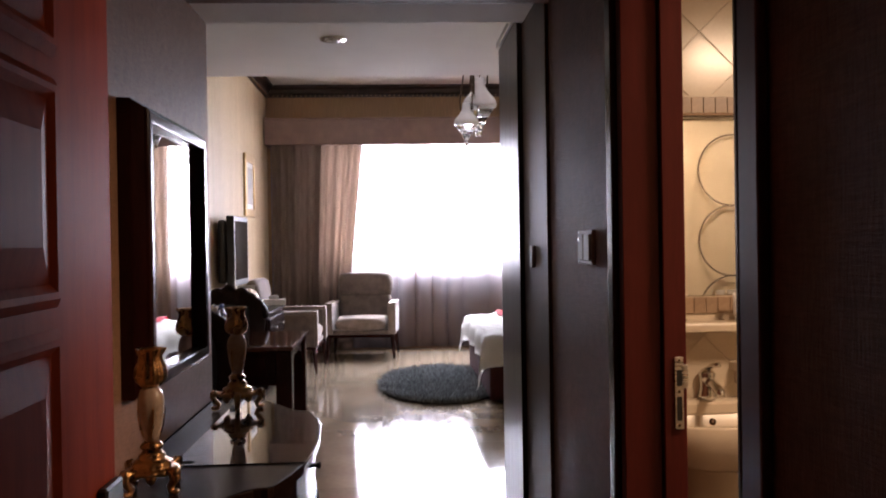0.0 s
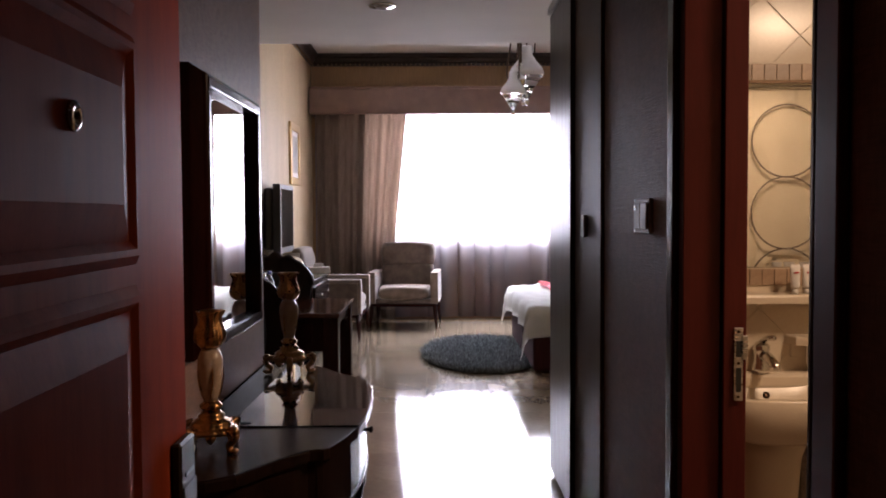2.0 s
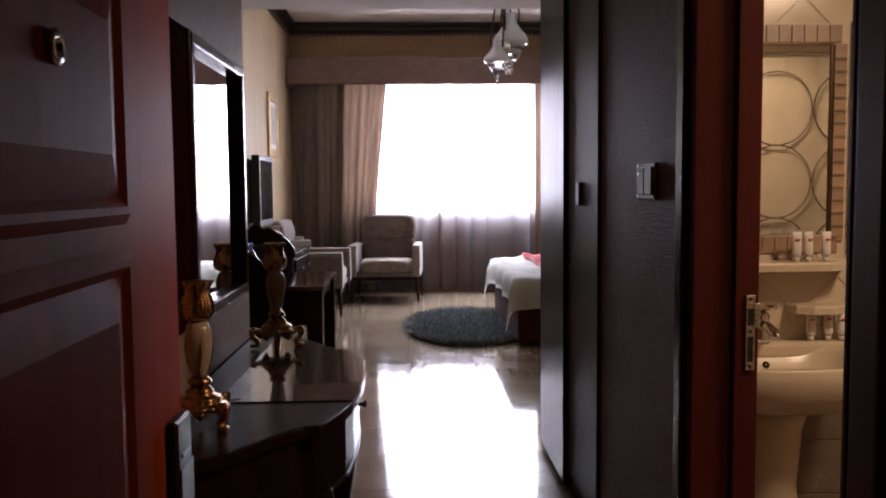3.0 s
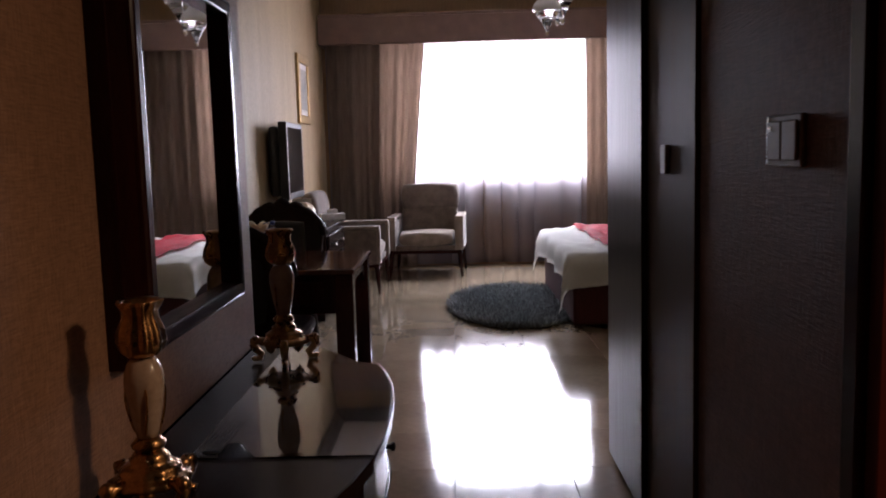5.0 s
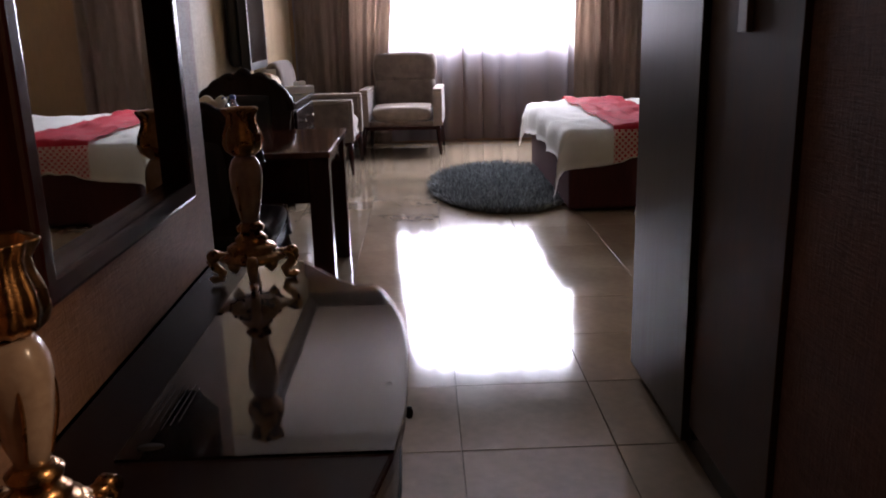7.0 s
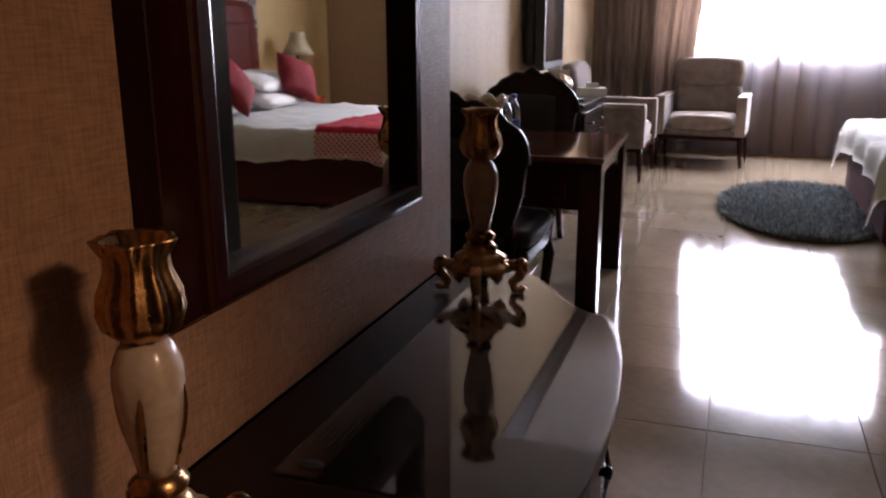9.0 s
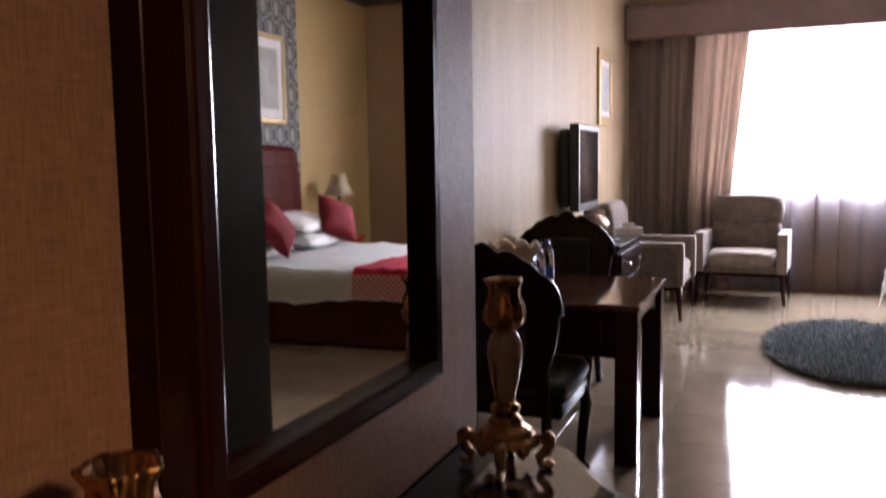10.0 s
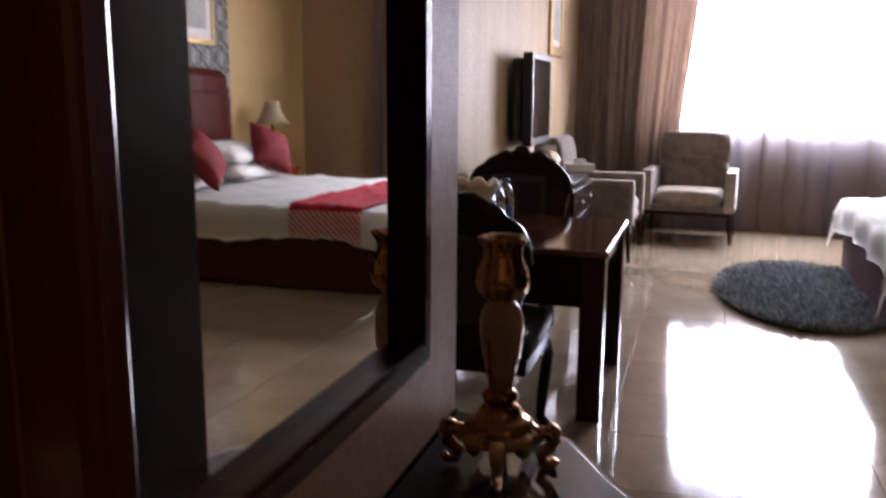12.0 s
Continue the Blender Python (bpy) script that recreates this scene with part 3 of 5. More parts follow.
def drape(x0, x1, seed, gather=None):
    """Heavy drape of full height: the cloth and its stitched double hem."""
    ob = thing("drape", "heavy taupe drape drawn open beside the window", "curtain", "pair of window drapes")
    part("cloth", pleats(x0, x1, 0.02, 2.86, 11.185, 0.055, 0.215, seed, nx=260, gather=gather, v1=0.958), M_DRAPE, ob)
    part("hem", pleats(x0, x1, 0.02, 2.86, 11.185, 0.055, 0.215, seed, nx=260, nz=2, gather=gather, thick=0.007, v0=0.959), M_DRAPE, ob)
    return ob


drape(-1.36, -0.20, 7, left_pull)
drape(1.66, 2.70, 12)
pelmet = thing("pelmet", "taupe cloth-covered curtain pelmet above the window", "pelmet")
part("front_panel", boxes(((-1.42, 11.06, 2.615), (2.90, 11.10, 2.93)), bevel=0.008, seg=2), M_PELMET, pelmet)
part("end_panel", boxes(((-1.42, 11.10, 2.615), (-1.385, WIN_Y, 2.93)), bevel=0.004), M_PELMET, pelmet)
part("end_panel", boxes(((2.865, 11.10, 2.615), (2.90, WIN_Y, 2.93)), bevel=0.004), M_PELMET, pelmet)
part("top_board", boxes(((-1.42, 11.06, 2.931), (2.90, WIN_Y, 2.96)), bevel=0.004), M_PELMET, pelmet)
part("piping", tube([(-1.42, 11.055, 2.622), (2.90, 11.055, 2.622)], 0.008), M_PELMET, pelmet)


def armchair(at):
    """Upholstered armchair, about 0.84 wide; its front faces -y, its origin is the floor under the middle of the front."""
    ob = thing("armchair", "beige damask armchair with tapered dark wooden legs", "armchair", "pair of armchairs", at=at)
    w = 0.42
    part("seat_cushion", cushion((-w + 0.11, 0.015, 0.335), (w - 0.11, 0.60, 0.49), 0.36), M_UPHOL, ob)
    part("seat_base", boxes(((-w + 0.09, 0.03, 0.29), (w - 0.09, 0.66, 0.345)), bevel=0.012, seg=2), M_UPHOL_DARK, ob)
    lower = cushion((-w + 0.085, 0.012, 0.0), (w - 0.085, 0.15, 0.36), 0.45)
    part("backrest", moved(lower, pose(0, 0.54, 0.40, -9, 0, 0)), M_UPHOL_DARK, ob, "taupe figured back cushion")
    upper = cushion((-w + 0.075, -0.005, 0.325), (w - 0.075, 0.15, 0.625), 0.50)
    part("head_cushion", moved(upper, pose(0, 0.54, 0.40, -9, 0, 0)), M_UPHOL_DARK, ob, "taupe figured roll along the top of the back")
    for s in (-1, 1):
        bm = boxes(((-0.045, 0.02, 0.29), (0.045, 0.66, 0.64)), bevel=0.022, seg=3)
        arm = part("arm", moved(bm, pose(s * (w - 0.045), 0, 0)), M_UPHOL_DARK, ob)
        pad = boxes(((-0.047, 0.0, 0.635), (0.047, 0.66, 0.668)), ((-0.046, -0.004, 0.295), (0.046, 0.030, 0.640)), bevel=0.010, seg=2)
        part("arm_pad", moved(pad, pose(s * (w - 0.045), 0, 0)), M_UPHOL, arm, "lighter padded arm edge")
    part("front_rail", boxes(((-w + 0.03, 0.02, 0.255), (w - 0.03, 0.05, 0.29)), bevel=0.004), M_DARKWOOD, ob)
    part("side_rail", boxes(((-w + 0.025, 0.05, 0.255), (-w + 0.055, 0.66, 0.29)), bevel=0.004), M_DARKWOOD, ob)
    part("side_rail", boxes(((w - 0.055, 0.05, 0.255), (w - 0.025, 0.66, 0.29)), bevel=0.004), M_DARKWOOD, ob)
    for sx in (-1, 1):
        for y, dy in ((0.04, -0.02), (0.63, 0.05)):
            part("leg", tube([(sx * (w - 0.045), y, 0.30), (sx * (w - 0.035), y + dy * 0.5, 0.14), (sx * (w - 0.02), y + dy, 0.0)], 0.029, 8, lambda k: 1 - 0.5 * k), M_DARKWOOD, ob)
    return ob


chair_a = armchair(pose(-0.235, 10.40, 0, 0, 0, -4))
chair_b = copy_thing(chair_a, pose(-0.62, 9.74, 0, 0, 0, 88))

# shag rug: a domed pad and many short yarn tufts
rug = thing("shag_rug", "round charcoal shag rug on the tile floor", "rug")
RCX, RCY, RA, RB = 0.61, 8.53, 0.57, 1.0


def rug_pad():
    bm = lathe([(0.02, 0.0), (0.97, 0.0), (1.0, 0.008), (0.98, 0.02), (0.5, 0.024), (0.01, 0.025)], 64, lambda a, k: 1 + 0.012 * math.sin(9 * a) + 0.01 * math.sin(23 * a))
    return moved(bm, Matrix.Translation((RCX, RCY, 0)) @ Matrix.Diagonal((RA, RB, 1, 1)))


part("backing", rug_pad(), M_RUG, rug)


def rug_tufts():
    rnd = random.Random(5)
    verts, faces = [], []
    for _ in range(10000):
        r, a = math.sqrt(rnd.random()) * 1.0, rnd.uniform(0, 6.2832)
        x, y = RCX + RA * r * math.cos(a), RCY + RB * r * math.sin(a)
        h, lean, d = rnd.uniform(0.03, 0.065), rnd.uniform(0.0, 0.05), rnd.uniform(0, 6.2832)
        if r > 0.94:
            lean, d = rnd.uniform(0.02, 0.07), a + rnd.uniform(-0.5, 0.5)
        w, t = rnd.uniform(0.008, 0.015), rnd.uniform(0, 6.2832)
        c, s, k = w * math.cos(t), w * math.sin(t), len(verts)
        tx, ty = x + lean * math.cos(d), y + lean * math.sin(d)
        verts += [(x - c, y - s, 0.012), (x + c, y + s, 0.012), (x - s, y + c, 0.012), (tx, ty, 0.012 + h)]
        faces += [(k, k + 1, k + 3), (k + 1, k + 2, k + 3), (k + 2, k, k + 3)]
    me = bpy.data.meshes.new("tufts")
    me.from_pydata(verts, [], faces)
    me.materials.append(M_RUG)
    ob = new("pile", me)
    ob.parent = rug
    ob["kind"] = "stuff"


rug_tufts()

# bed: maroon base, mattress, duvet with hanging edges, runner, pillows
BX0, BXH, BY_0, BY_1 = 0.95, 3.50, 7.50, 9.56
bed = thing("bed", "double bed with maroon base and dark wooden headboard", "bed")
part("base", boxes(((BX0 + 0.03, BY_0 + 0.02, 0.02), (BXH, BY_1 - 0.02, 0.40)), bevel=0.025, seg=3), M_MAROON, bed, "maroon cloth bed base")
part("mattress", boxes(((BX0 + 0.04, BY_0 + 0.03, 0.401), (BXH, BY_1 - 0.03, 0.565)), bevel=0.05, seg=3), M_LINEN, bed)


def headboard():
    bm = bmesh.new()
    rows = []
    n = 26
    for i in range(n + 1):
        u = i / n
        y = BY_0 - 0.04 + (BY_1 - BY_0 + 0.08) * u
        top = 1.56 + 0.03 * math.sin(math.pi * u)
        flare = 0.05 * abs(2 * u - 1) ** 3
        rows.append([bm.verts.new(p) for p in ((BXH + 0.03 + flare, y, 0.30), (BXH + 0.02, y, 1.0), (BXH + 0.06, y, top - 0.06), (BXH + 0.12, y, top), (BXH + 0.14, y, top - 0.02), (BXH + 0.14, y, 0.30))])
    for a, b in zip(rows, rows[1:]):
        for k in range(6):
            bm.faces.new((a[k], a[(k + 1) % 6], b[(k + 1) % 6], b[k]))
    bm.faces.new(rows[0])
    bm.faces.new(list(reversed(rows[-1])))
    return bm


board = part("headboard", headboard(), M_HEADBOARD, bed, "dark red wooden headboard with raised panel")
part("raised_panel", boxes(((BXH + 0.002, BY_0 + 0.16, 0.62), (BXH + 0.03, BY_1 - 0.16, 1.36)), bevel=0.012, seg=2), M_HEADBOARD, board)


def cover(x0, x1, y0, y1, top, hang, lift, seed, wav=0.014, foot=True):
    """Cloth over the mattress that hangs down its sides with soft folds."""
    rnd = random.Random(seed)
    ph = rnd.uniform(0, 6)
    nx, ny = 44, 60
    bm = bmesh.new()
    g = []
    hx = hang if foot else 0.0
    for i in range(nx + 1):
        sx = -hx + (x1 - x0 + hx) * i / nx
        row = []
        for j in range(ny + 1):
            sy = -hang + (y1 - y0 + 2 * hang) * j / ny
            x, y, z = x0 + max(sx, 0), y0 + min(max(sy, 0), y1 - y0), top
            dx, dy = max(-sx, 0), max(-sy, sy - (y1 - y0), 0)
            drop = max(dx, dy) + 0.75 * min(dx, dy)
            fold = wav * math.sin((x * 11 if dy > dx else y * 11) + ph) * min(1, drop / 0.1)
            if dx > 0.0:
                x -= 0.035 * min(1, dx / 0.05) + (fold if dx >= dy else 0) + 0.05 * min(dx, dy) / max(hang, 0.01)
            if dy > 0.0:
                sgn = -1 if sy < 0 else 1
                y += sgn * (0.035 * min(1, dy / 0.05) + (fold if dy > dx else 0) + 0.05 * min(dx, dy) / max(hang, 0.01))
            z -= drop * (1 + 0.12 * math.sin(y * 2.3 + x * 3 + ph))
            z += 0.024 * noise.noise(Vector((x * 3, y * 3, seed))) + 0.020 * noise.noise(Vector((x * 8, y * 5, seed))) + 0.010 * noise.noise(Vector((x * 17, y * 10, seed)))
            row.append(bm.verts.new((x, y, z + lift)))
        g.append(row)
    for i in range(nx):
        for j in range(ny):
            bm.faces.new((g[i][j], g[i + 1][j], g[i + 1][j + 1], g[i][j + 1]))
    bmesh.ops.solidify(bm, geom=bm.faces[:], thickness=-0.012)
    return smooth(bm)


single("duvet", cover(BX0, BXH - 0.30, BY_0, BY_1, 0.585, 0.24, 0.0, 4), M_LINEN, "white cotton duvet hanging over the bed sides", "duvet")
runner = single("bed_runner", cover(1.27, 1.80, BY_0 - 0.012, BY_1 + 0.012, 0.585, 0.25, 0.022, 4, foot=False), M_RED,
                "crimson bed runner lying across the duvet", "bed runner")


def lattice(m):
    """Adds a white lattice print to the hanging ends of the runner."""
    n, l = m.node_tree.nodes, m.node_tree.links
    tc, sep = n.new("ShaderNodeTexCoord"), n.new("ShaderNodeSeparateXYZ")
    l.new(tc.outputs["Object"], sep.inputs[0])

    def op(kind, a, c):
        q = n.new("ShaderNodeMath")
        q.operation = kind
        for i, v in enumerate((a, c)):
            if isinstance(v, (int, float)):
                q.inputs[i].default_value = v
            else:
                l.new(v, q.inputs[i])
        return q.outputs[0]
    p = op("SINE", op("MULTIPLY", op("ADD", sep.outputs["X"], sep.outputs["Z"]), 150), 0)
    q = op("SINE", op("MULTIPLY", op("SUBTRACT", sep.outputs["X"], sep.outputs["Z"]), 150), 0)
    grid = op("GREATER_THAN", op("MAXIMUM", p, q), 0.20)
    fac = op("MULTIPLY", grid, op("LESS_THAN", sep.outputs["Z"], 0.575))
    mix = n.new("ShaderNodeMixRGB")
    l.new(fac, mix.inputs[0])
    b = n["Principled BSDF"]
    l.new(b.inputs["Base Color"].links[0].from_socket, mix.inputs[1])
    mix.inputs[2].default_value = (0.78, 0.58, 0.54, 1)
    l.new(mix.outputs[0], b.inputs["Base Color"])
    return m


runner.data.materials[0] = lattice(mat("crimson_lattice_satin", (0.62, 0.020, 0.048), (0.48, 0.014, 0.036), rough=0.7, scale=10, bump=0.2, fine=160, spec=0.25))


def pillow(name, size, at, material, label, category, group=""):
    sx, sy, sz = size
    bm = bmesh.new()
    n = 14
    g = {}
    for side in (1, -1):
        for i in range(n + 1):
            for j in range(n + 1):
                u, v = 2 * i / n - 1, 2 * j / n - 1
                h = max(0.0, (1 - u * u) * (1 - v * v)) ** 0.42
                pin = 1 - 0.06 * (1 - abs(u * v))
                edge = i in (0, n) or j in (0, n)
                if edge and (i, j) in g:
                    g[side, i, j] = g[i, j]
                    continue
                vert = bm.verts.new((u * sx * pin, v * sy * pin, side * sz * h + 0.006 * noise.noise(Vector((u * 3, v * 3, side * 2)))))
                g[side, i, j] = vert
                if edge:
                    g[i, j] = vert
    for side in (1, -1):
        for i in range(n):
            for j in range(n):
                f = [g[side, i, j], g[side, i + 1, j], g[side, i + 1, j + 1], g[side, i, j + 1]]
                bm.faces.new(f if side > 0 else list(reversed(f)))
    return single(name, smooth(bm), material, label, category, group=group, at=at)


for y in (8.05, 9.05):
    pillow("pillow", (0.24, 0.36, 0.085), pose(3.12, y, 0.67, 0, -6, 0), M_LINEN, "white cotton pillow lying flat on the bed", "pillow", "white pillows")
    pillow("pillow", (0.24, 0.36, 0.085), pose(3.18, y, 0.83, 0, -14, 0), M_LINEN, "white cotton pillow on top of another", "pillow", "white pillows")
pillow("cushion", (0.215, 0.215, 0.105), pose(2.93, 9.28, 0.85, 0, -60, 12) @ pose(0, 0, 0, 0, 0, 24), M_CUSHION, "crimson cushion leaning on its corner", "cushion", "crimson cushions")
pillow("cushion", (0.215, 0.215, 0.105), pose(2.86, 8.10, 0.85, 0, -60, -8) @ pose(0, 0, 0, 0, 0, 62), M_CUSHION, "crimson cushion leaning on its corner", "cushion", "crimson cushions")

# night table and lamp
night = thing("night_table", "dark wooden night table beside the bed", "night table")
part("body", boxes(((3.22, 9.90, 0.06), (3.62, 10.38, 0.56)), bevel=0.006), M_DOORWOOD, night)
part("top", boxes(((3.20, 9.88, 0.561), (3.63, 10.40, 0.59)), bevel=0.008, seg=2), M_DOORWOOD, night)
for z in (0.14, 0.35):
    d = part("drawer", boxes(((3.203, 9.93, z), (3.2195, 10.35, z + 0.18)), bevel=0.004), M_DOORWOOD, night)
    part("knob", moved(lathe([(0.006, 0), (0.006, 0.012), (0.014, 0.02), (0.012, 0.03), (0.002, 0.033)], 12), pose(3.203, 10.14, z + 0.09, 0, -90, 0)), M_BRONZE, d)
for x in (3.25, 3.59):
    for y in (9.93, 10.35):
        part("foot", boxes(((x - 0.02, y - 0.02, 0), (x + 0.02, y + 0.02, 0.06)), bevel=0.004), M_DOORWOOD, night)
lamp = thing("table_lamp", "brass table lamp with cream flared shade", "table lamp")
part("stem", moved(lathe([(0.07, 0), (0.072, 0.012), (0.03, 0.03), (0.02, 0.06), (0.045, 0.14), (0.05, 0.2), (0.02, 0.3), (0.012, 0.34), (0.012, 0.46)], 20), pose(3.38, 10.14, 0.59)), M_BRONZE, lamp)
part("shade", moved(lathe([(0.165, 0.0), (0.172, 0.0), (0.13, 0.07), (0.09, 0.16), (0.075, 0.23), (0.07, 0.23), (0.085, 0.155), (0.125, 0.07)], 20, lambda a, k: 1 + 0.02 * math.cos(8 * a)), pose(3.38, 10.14, 1.04)), M_SHADE, lamp)


def picture(name, at, w, h, label, moulding, group=""):
    """A framed print hanging flat: the picture lies in the local x-z plane and faces -y."""
    ob = thing(name, label, "picture", group, at=at)
    f, d = (0.05, 0.025) if w > 1 else (0.085, 0.03)
    for lo, hi in (((-w / 2, -d, 0), (w / 2, 0, f)), ((-w / 2, -d, h - f), (w / 2, 0, h)), ((-w / 2, -d, f), (-w / 2 + f, 0, h - f)), ((w / 2 - f, -d, f), (w / 2, 0, h - f))):
        part("frame", boxes((lo, hi), bevel=0.008, seg=2), moulding, ob)
    part("mat_board", boxes(((-w / 2 + f, -0.012, f), (w / 2 - f, -0.006, h - f))), M_PAPER, ob)
    part("print", boxes(((-w / 2 + 0.13, -0.016, 0.14), (w / 2 - 0.13, -0.0125, h - 0.14))), M_ART, ob)
    return ob


picture("framed_picture", pose(ROOM_R - 0.008, 9.00, 1.79, 0, 0, -90), 1.06, 0.88, "gilt-framed faded print above the headboard", M_GILT)
picture("framed_picture", pose(ROOM_L, 9.99, 1.69, 0, 0, 90), 0.62, 0.69, "narrow gilt-framed print on the beige wall", M_GILT)

# television on the wall
tv = thing("television", "black flat television mounted on the wall", "television", at=pose(-1.285, 8.49, 0.995, 0, 0, 91))
part("casing", boxes(((-0.38, -0.03, 0), (0.38, 0.04, 0.645)), bevel=0.010, seg=2), M_BLACKPLASTIC, tv)
part("bezel_strip", boxes(((0.366, -0.033, 0.01), (0.379, -0.0305, 0.635)), bevel=0.001), M_STEEL, tv, "silver bezel strip")
part("bezel_strip", boxes(((-0.379, -0.033, 0.01), (-0.366, -0.0305, 0.635)), bevel=0.001), M_STEEL, tv, "silver bezel strip")
part("screen", boxes(((-0.335, -0.034, 0.06), (0.335, -0.0305, 0.60))), M_SCREEN, tv)
part("back_cover", boxes(((-0.35, 0.0405, 0.03), (0.35, 0.128, 0.61)), bevel=0.03, seg=2), M_BLACKPLASTIC, tv)
part("wall_bracket", boxes(((-0.2, 0.1285, 0.2), (0.2, 0.142, 0.45)), bevel=0.003), M_BLACKPLASTIC, tv)

# table with two carved chairs
TX0, TX1, TY0, TY1, TZ = -1.42, -0.447, 5.74, 6.67, 0.735
table = thing("table", "square mahogany table with polished top", "table")
part("tabletop", boxes(((TX0, TY0, TZ - 0.032), (TX1, TY1, TZ)), bevel=0.008, seg=2), M_TABLETOP, table)
LG = 0.10
for x, y in ((TX0 + 0.01, TY0 + 0.02), (TX1 - LG - 0.012, TY0 + 0.02), (TX0 + 0.01, TY1 - LG - 0.02), (TX1 - LG - 0.012, TY1 - LG - 0.02)):
    part("leg", boxes(((x, y, 0), (x + LG, y + LG, TZ - 0.032)), bevel=0.006, seg=2), M_DARKWOOD, table)
AX0, AX1, AY0, AY1 = TX0 + LG + 0.011, TX1 - LG - 0.013, TY0 + LG + 0.021, TY1 - LG - 0.021
front = part("apron", boxes(((AX0, TY0 + 0.04, TZ - 0.25), (AX1, TY0 + 0.065, TZ - 0.033)), bevel=0.003), M_DARKWOOD, table)
part("drawer_front", boxes(((AX0 + 0.06, TY0 + 0.030, TZ - 0.20), (AX1 - 0.06, TY0 + 0.0395, TZ - 0.07)), bevel=0.004), M_DARKWOOD, front)
part("apron", boxes(((AX0, TY1 - 0.065, TZ - 0.25), (AX1, TY1 - 0.04, TZ - 0.033)), bevel=0.003), M_DARKWOOD, table)
part("apron", boxes(((TX0 + 0.02, AY0, TZ - 0.25), (TX0 + 0.045, AY1, TZ - 0.033)), bevel=0.003), M_DARKWOOD, table)
arch = [(AY0 + (AY1 - AY0) * k / 20, TZ - 0.10 - 0.13 * abs(k / 10 - 1) ** 5) for k in range(21)]
part("arched_apron", moved(slab([(AY1, TZ - 0.033), (AY0, TZ - 0.033)] + arch, -0.012, 0.012), Matrix(((0, 0, 1, TX1 - 0.045), (1, 0, 0, 0), (0, 1, 0, 0), (0, 0, 0, 1)))), M_DARKWOOD, table)


def dining_chair(at, label):
    """Carved chair; it faces +y, its origin is the floor under the middle of the back."""
    ob = thing("dining_chair", label, "chair", "carved chairs at the table", at=at)
    seat = cushion((-0.29, 0.03, 0.41), (0.29, 0.52, 0.505), 0.25)
    part("seat", seat, M_LEATHER, ob, "black leather seat")
    part("seat_rail", boxes(((-0.275, 0.03, 0.35), (0.275, 0.50, 0.42)), bevel=0.012, seg=2), M_BLACKWOOD, ob)
    pts = []
    for i in range(41):
        u = i / 40 * 2 - 1
        top = 0.80 + 0.225 * max(0.0, 1 - u * u) ** 0.5
        top += 0.010 * math.cos(u * 17) * max(0.0, 1 - (u / 0.8) ** 2) + 0.016 * math.exp(-(u / 0.12) ** 2) - 0.012 * math.exp(-((abs(u) - 0.72) / 0.07) ** 2)
        pts.append((0.295 * u, top))
    bm = slab(pts[::-1] + [(-0.275, 0.66), (-0.22, 0.50), (0.22, 0.50), (0.275, 0.66)], -0.022, 0.022)
    part("backrest", moved(bm, pose(0, 0, 0, 90 + 6, 0, 0) @ Matrix.Translation((0, 0, 0))), M_BLACKWOOD, ob, "carved dark back")
    rim = [(x * 0.985, -0.1045 * z, 0.9945 * z - 0.006) for x, z in pts]
    part("crest_rail", tube(rim, 0.026, 8, lambda k: 1 + 0.12 * math.cos(40 * k)), M_BLACKWOOD, ob, "carved rolled crest rail")
    for s in (-1, 1):
        curl = [(s * (0.03 + 0.075 * k / 10), -0.1045 * 0.99 - 0.026, 0.985 - 0.05 * (k / 10) ** 2 + 0.018 * math.sin(k * 0.9)) for k in range(11)]
        part("carved_leaf", tube(curl, 0.012, 6, lambda k: 1.1 - 0.8 * k), M_BLACKWOOD, ob)
    part("back_pad", moved(cushion((-0.17, -0.03, 0.56), (0.17, 0.05, 0.90), 0.3, 8), pose(0, 0.0, 0, 6, 0, 0)), M_LEATHER, ob)
    crest = moved(lathe([(0.005, 0), (0.03, 0.004), (0.022, 0.014), (0.006, 0.02)], 12), pose(0, -0.12, 1.0, 90, 0, 0))
    part("crest_rosette", crest, M_BLACKWOOD, ob)
    for s in (-1, 1):
        part("back_leg", tube([(s * 0.215, -0.06, 0.62), (s * 0.215, 0.02, 0.40), (s * 0.215, 0.01, 0.2), (s * 0.22, -0.06, 0)], 0.022), M_BLACKWOOD, ob)
        part("front_leg", tube([(s * 0.25, 0.46, 0.38), (s * 0.27, 0.49, 0.30), (s * 0.255, 0.47, 0.14), (s * 0.25, 0.465, 0.04), (s * 0.27, 0.49, 0.0)], 0.028, 8, lambda k: 1.1 - 0.55 * k if k < 0.8 else 0.75), M_BLACKWOOD, ob)
    return ob


c1 = dining_chair(pose(-0.94, 5.20, 0), "carved black chair with rounded crest and leather seat")
c2 = copy_thing(c1, pose(-1.13, 7.12, 0, 0, 0, 180))

# bottles and a scalloped dish on the table
def bottle(at):
    ob = thing("water_bottle", "clear plastic water bottle with blue label", "bottle", "water bottles", at=at)
    part("bottle_body", lathe([(0.03, 0), (0.033, 0.01), (0.033, 0.10), (0.031, 0.11), (0.033, 0.12), (0.033, 0.17), (0.02, 0.205), (0.013, 0.215), (0.013, 0.225)], 18), M_BOTTLE, ob)
    part("label", lathe([(0.0335, 0.06), (0.0342, 0.061), (0.0342, 0.119), (0.0335, 0.12)], 18), M_BLUELABEL, ob)
    part("cap", lathe([(0.0145, 0.226), (0.0145, 0.243), (0.012, 0.245)], 14), M_BLUELABEL, ob)
    return ob


